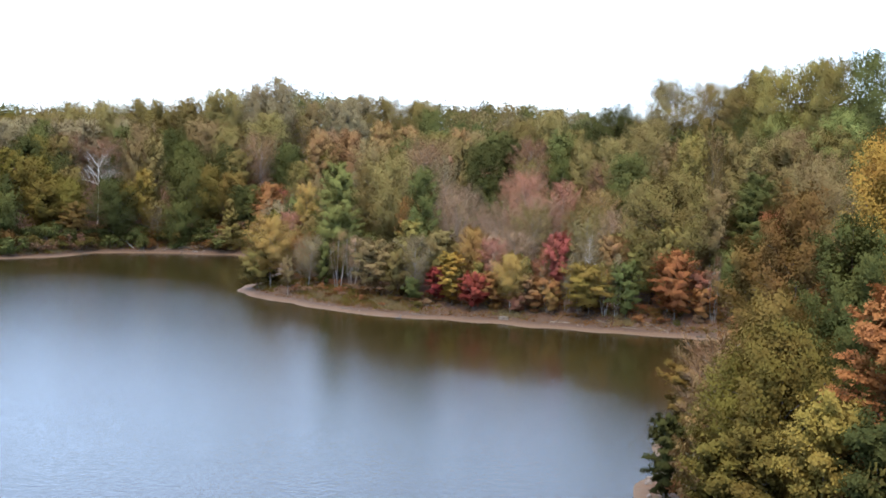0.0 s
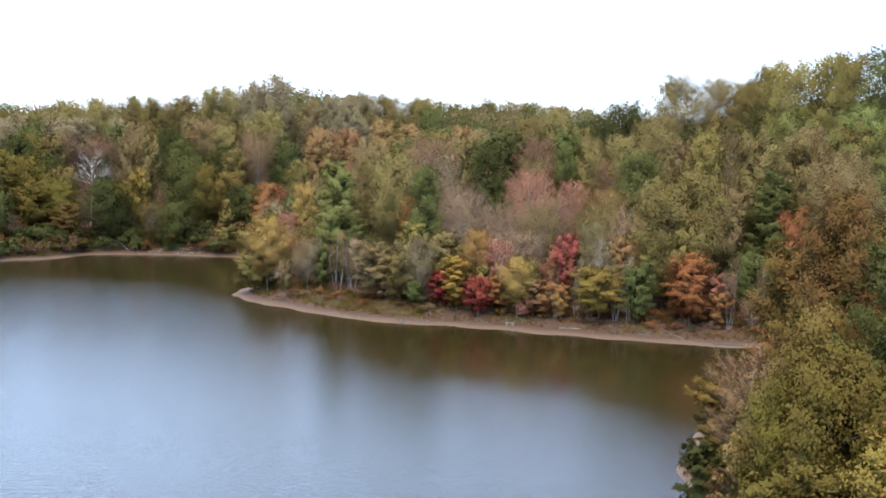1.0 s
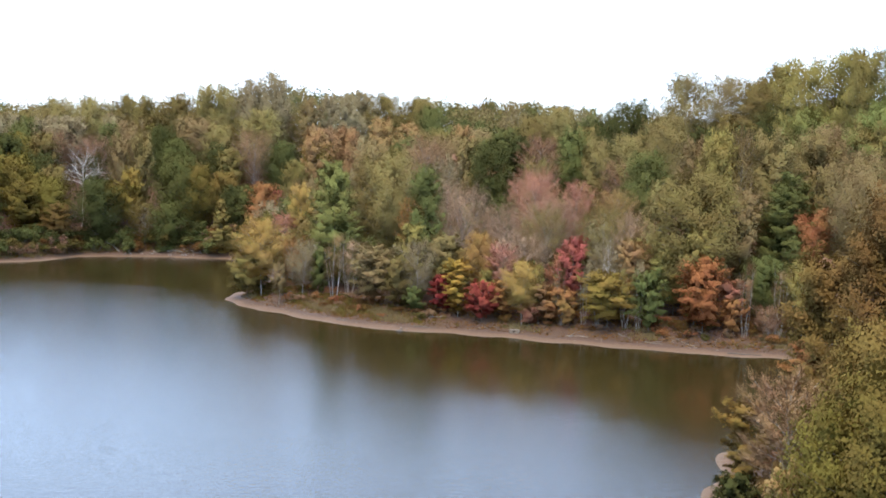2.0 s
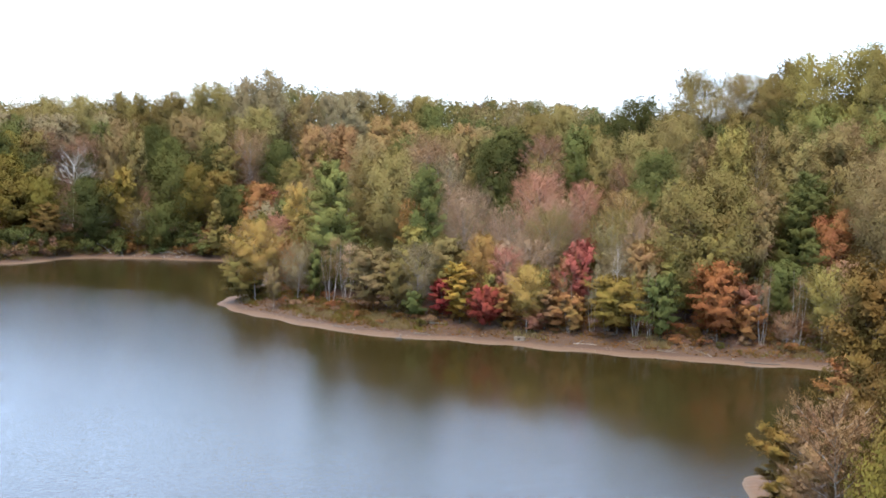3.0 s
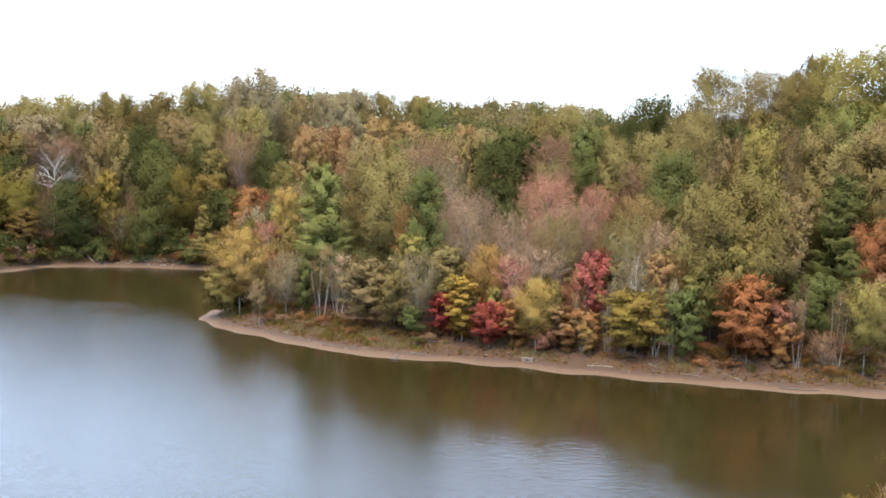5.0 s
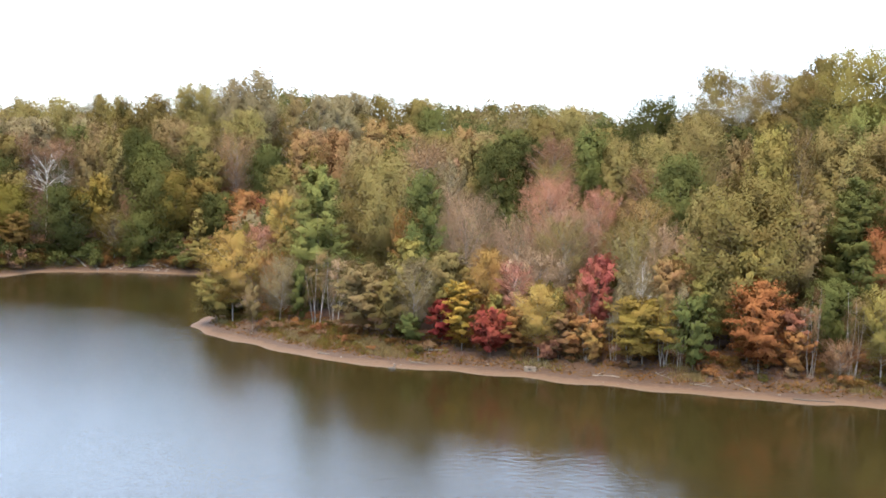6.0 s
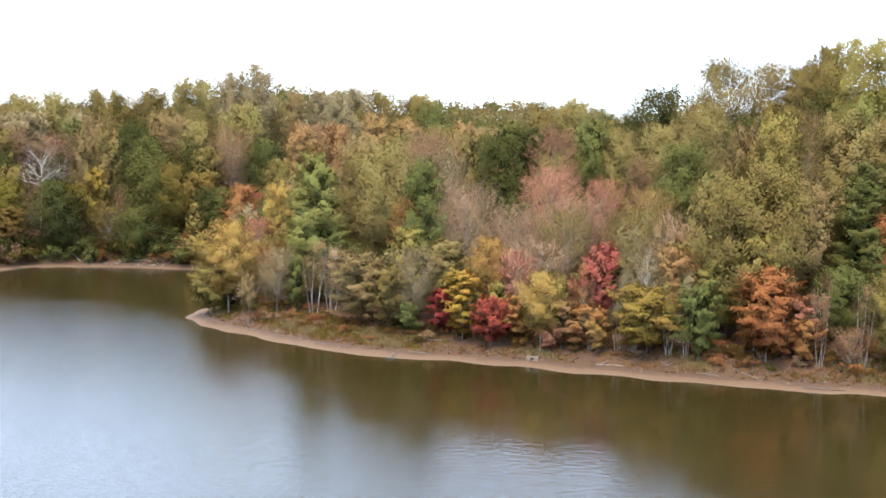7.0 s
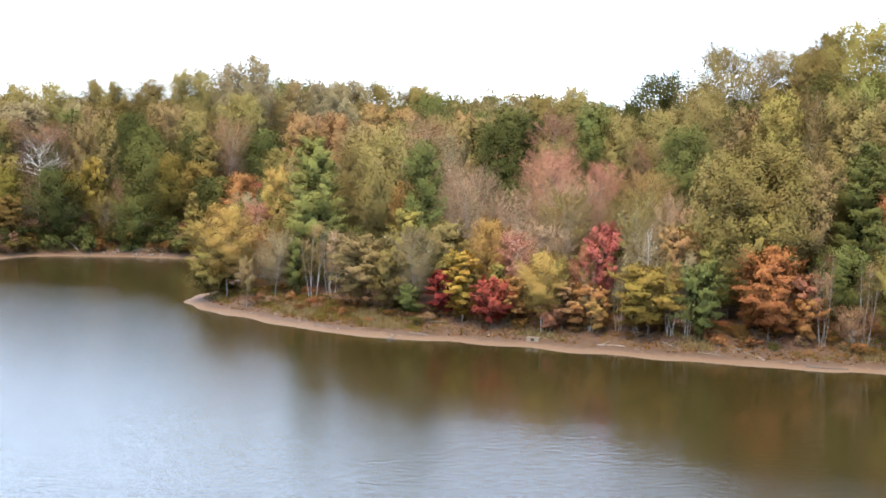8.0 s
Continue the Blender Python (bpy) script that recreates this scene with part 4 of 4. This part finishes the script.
def grass():
    """Tufts of dry grass along the bank, one mesh."""
    rng = np.random.default_rng(12)
    x = np.concatenate([rng.uniform(-42, 56, 70000), rng.uniform(-110, -44, 26000), rng.uniform(9, 30, 9000)])
    y = np.concatenate([rng.uniform(125, 182, 70000), rng.uniform(198, 244, 26000), rng.uniform(36, 96, 9000)])
    d = inland(x, y)
    patch = np.sin(x * 0.33 + 2 * np.sin(y * 0.21)) + 0.6 * np.sin(x * 0.9 + y * 0.5)
    keep = (d > 3.4) & (d < 10) & (np.abs(x) < 0.5 * y + 6) & (patch + rng.normal(0, 0.5, len(x)) > 0.1 + 0.9 * soft_step((x + 6) / 14) * (x < 40))
    x, y, patch = x[keep], y[keep], patch[keep]
    tone = np.repeat(np.where(patch > 0.9, 0, np.where(rng.random(len(x)) < 0.5, 1, 2)), 6)
    x, y = np.repeat(x, 6) + rng.normal(0, 0.18, 6 * len(x)), np.repeat(y, 6) + rng.normal(0, 0.18, 6 * len(y))
    at = np.stack([x, y, land(x, y) - 0.02], 1)
    return tagged(new("grass", mesh_of("grass", [(twig_faces(rng, at, rng.normal(0, 0.4, (len(x), 3)) * (1, 1, 0.2) + (0, 0, 1), 0.5, 0.05), 3)],
                                       [LEAF["tan"], LEAF["sage"], LEAF["umber"]], tone)), "dry ochre grass along the bank", "grass", kind="stuff")


def litter():
    """Fallen twigs and leaves on the bank and under the first trees, one mesh."""
    rng = np.random.default_rng(14)
    x = np.concatenate([rng.uniform(-42, 56, 90000), rng.uniform(-110, -44, 26000), rng.uniform(9, 30, 12000)])
    y = np.concatenate([rng.uniform(125, 182, 90000), rng.uniform(198, 244, 26000), rng.uniform(36, 96, 12000)])
    d = inland(x, y)
    keep = (d > 2.6) & (d < 14) & (np.abs(x) < 0.5 * y + 6)
    x, y = x[keep], y[keep]
    n = len(x)
    at = np.stack([x, y, land(x, y) + 0.03], 1)
    stick = rng.random(n) < 0.08
    leaves = leaf_faces(rng, at[~stick], rng.normal(0, 0.4, ((~stick).sum(), 3)) + (0, 0, 1), 0.36, 3)
    sticks = twig_faces(rng, at[stick], rng.normal(0, 1, (stick.sum(), 3)) * (1, 1, 0.25), 1.1, 0.022)
    tone = np.concatenate([rng.integers(0, 3, len(leaves) // 3), np.full(len(sticks) // 3, 3)])
    return tagged(new("leaf_litter", mesh_of("leaf_litter", [(np.concatenate([leaves, sticks]), 3)], [LEAF["umber"], LEAF["umber"], LEAF["umber"], DRIFTWOOD], tone)),
                  "fallen brown leaves and twigs on the bank", "litter", kind="stuff")


grass()
litter()


# ---------- small things on the shore ----------
def log(a, b, radius, mat, label, forks=0, seed=1, name="driftwood_log", sink=0.3):
    """A weathered log between two places in the plan, with broken ends and stubs of branches."""
    rng = np.random.default_rng(seed)
    u = np.linspace(0, 1, 8)[:, None]
    a, b = np.array([*a, 0.0]), np.array([*b, 0.0])
    line = a + (b - a) * u
    side = unit(np.array([a[1] - b[1], b[0] - a[0], 0.0]))
    line += side * (0.05 * np.linalg.norm(b - a) * np.sin(u * 4 + seed))
    line[:, 2] = np.maximum(land(line[:, 0], line[:, 1]), -0.05) + radius * (1 - sink)
    line = np.concatenate([line[:1], line, line[-1:]])
    girth = np.concatenate([[0.001], radius * np.linspace(1, 0.6, 8) * rng.uniform(0.88, 1.1, 8), [0.001]])
    faces = [(tube_faces(line, girth, 9), 4)]
    root = new(name, mesh_of(name, faces, [mat]))
    for k in range(forks):
        p = line[2 + (k * 2) % 6]
        e = p + unit((b - a) * rng.uniform(0.2, 1) / np.linalg.norm(b - a) + side * rng.choice([-1, 1]) * rng.uniform(0.4, 1) + np.array([0, 0, rng.uniform(0.3, 0.9)])) * rng.uniform(0.5, 1.3)
        part = new("branch", mesh_of("branch", [(tube_faces([p, (p + e) / 2 + rng.normal(0, 0.06, 3), e, e], [radius * 0.5, radius * 0.35, radius * 0.15, 0.001], 6), 4)], [mat]))
        part.parent = root
    return tagged(root, label, "log")


log_rows = [
    ((33.4, 128.0), (37.4, 127.4), 0.08, WET_WOOD, "long dark waterlogged pole on the sand", 0, 3),
    ((24.3, 132.9), (26.2, 131.6), 0.07, DEAD_WOOD, "bleached fallen branch with forks on the bank", 4, 4),
    ((-3.6, 145.0), (-1.2, 144.4), 0.12, DEAD_WOOD, "short bleached log lying in the grass", 1, 5),
    ((-5.6, 141.2), (-3.5, 140.7), 0.07, DEAD_WOOD, "thin bleached stick on the sand", 0, 6),
    ((-17.0, 146.2), (-15.3, 145.2), 0.08, DEAD_WOOD, "forked pale branch on the grassy bank", 2, 7),
    ((18.3, 139.2), (20.5, 138.0), 0.06, DEAD_WOOD, "grey fallen branch under the trees", 4, 8),
    ((28.3, 133.5), (29.8, 131.8), 0.06, DEAD_WOOD, "grey forked branch fallen on the bank", 3, 9),
    ((21.4, 136.2), (22.6, 134.4), 0.08, DEAD_WOOD, "grey forked branch fallen on the bank", 3, 10),
    ((14.6, 136.3), (17.2, 135.0), 0.08, DRIFTWOOD, "thin driftwood pole by the water", 1, 11),
    ((-68.2, 235.6), (-64.6, 234.8), 0.2, DEAD_WOOD, "bleached log on the far beach", 1, 12),
    ((-83.5, 237.5), (-78.5, 233.8), 0.25, DRIFTWOOD, "reddish fallen trunk sloping to the far beach", 2, 13),
    ((40.2, 133.6), (43.8, 132.4), 0.08, DEAD_WOOD, "bleached log under the shore trees", 2, 15),
]
for row in log_rows:
    log(*row)
log((-7.9, 139.0), (-7.1, 138.8), 0.17, WET_WOOD, "short dark waterlogged stump at the waterline", 1, 14, "stump")


def block(x, y, turn):
    """A weathered concrete block with a square outlet through it."""
    bm = bmesh.new()
    for cx, cz, w, h in ((-0.42, 0.26, 0.50, 0.52), (0.42, 0.26, 0.50, 0.52), (0.0, 0.44, 0.36, 0.16), (0.0, 0.08, 0.36, 0.16)):
        made = bmesh.ops.create_cube(bm, size=1.0)
        bmesh.ops.scale(bm, vec=(w, 0.7, h), verts=made["verts"])
        bmesh.ops.translate(bm, vec=(cx, 0, cz), verts=made["verts"])
    bmesh.ops.bevel(bm, geom=bm.edges[:], offset=0.025, segments=2, affect="EDGES")
    me = bpy.data.meshes.new("concrete_block")
    bm.to_mesh(me)
    bm.free()
    me.materials.append(CONCRETE)
    ob = new("concrete_block", me)
    ob.matrix_world = pose(x, y, float(land(x, y)[0]) - 0.08, 0, 0, turn)
    tagged(ob, "pale weathered concrete block with a square hole", "block")


block(7.9, 138.2, -14)


def stones(x0, x1, y0, y1, span, count, size, where, seed):
    rng = np.random.default_rng(seed)
    shapes = []
    for k in range(3):
        bm = bmesh.new()
        bmesh.ops.create_icosphere(bm, subdivisions=2, radius=1.0)
        for v in bm.verts:
            v.co *= 0.8 + 0.35 * noise.noise(v.co * 1.3 + Vector((k * 7.0, seed, 0)))
            v.co.z *= 0.6
        me = bpy.data.meshes.new("stone")
        bm.to_mesh(me)
        bm.free()
        me.materials.append(STONE)
        shapes.append(me)
    while count:
        x, y = rng.uniform(x0, x1), rng.uniform(y0, y1)
        if not span[0] < inland(x, y)[0] < span[1]:
            continue
        count -= 1
        s = rng.uniform(*size)
        ob = new("stone", shapes[int(rng.integers(0, 3))])
        ob.matrix_world = Matrix.LocRotScale((x, y, float(land(x, y)[0]) + 0.2 * s), Euler((0, 0, rng.uniform(0, 6.28))), (s, s * rng.uniform(0.7, 1), s))
        tagged(ob, f"rounded grey-brown stone {where}", "stone", f"stones {where}")


stones(-78, -60, 228, 240, (0.6, 5.0), 46, (0.18, 0.45), "on the far beach", 2)
stones(9, 18, 58, 72, (-0.3, 2.5), 10, (0.14, 0.4), "on the near bank", 3)
stones(-36, 40, 125, 170, (1.0, 4.2), 30, (0.08, 0.2), "on the sandy shore", 4)
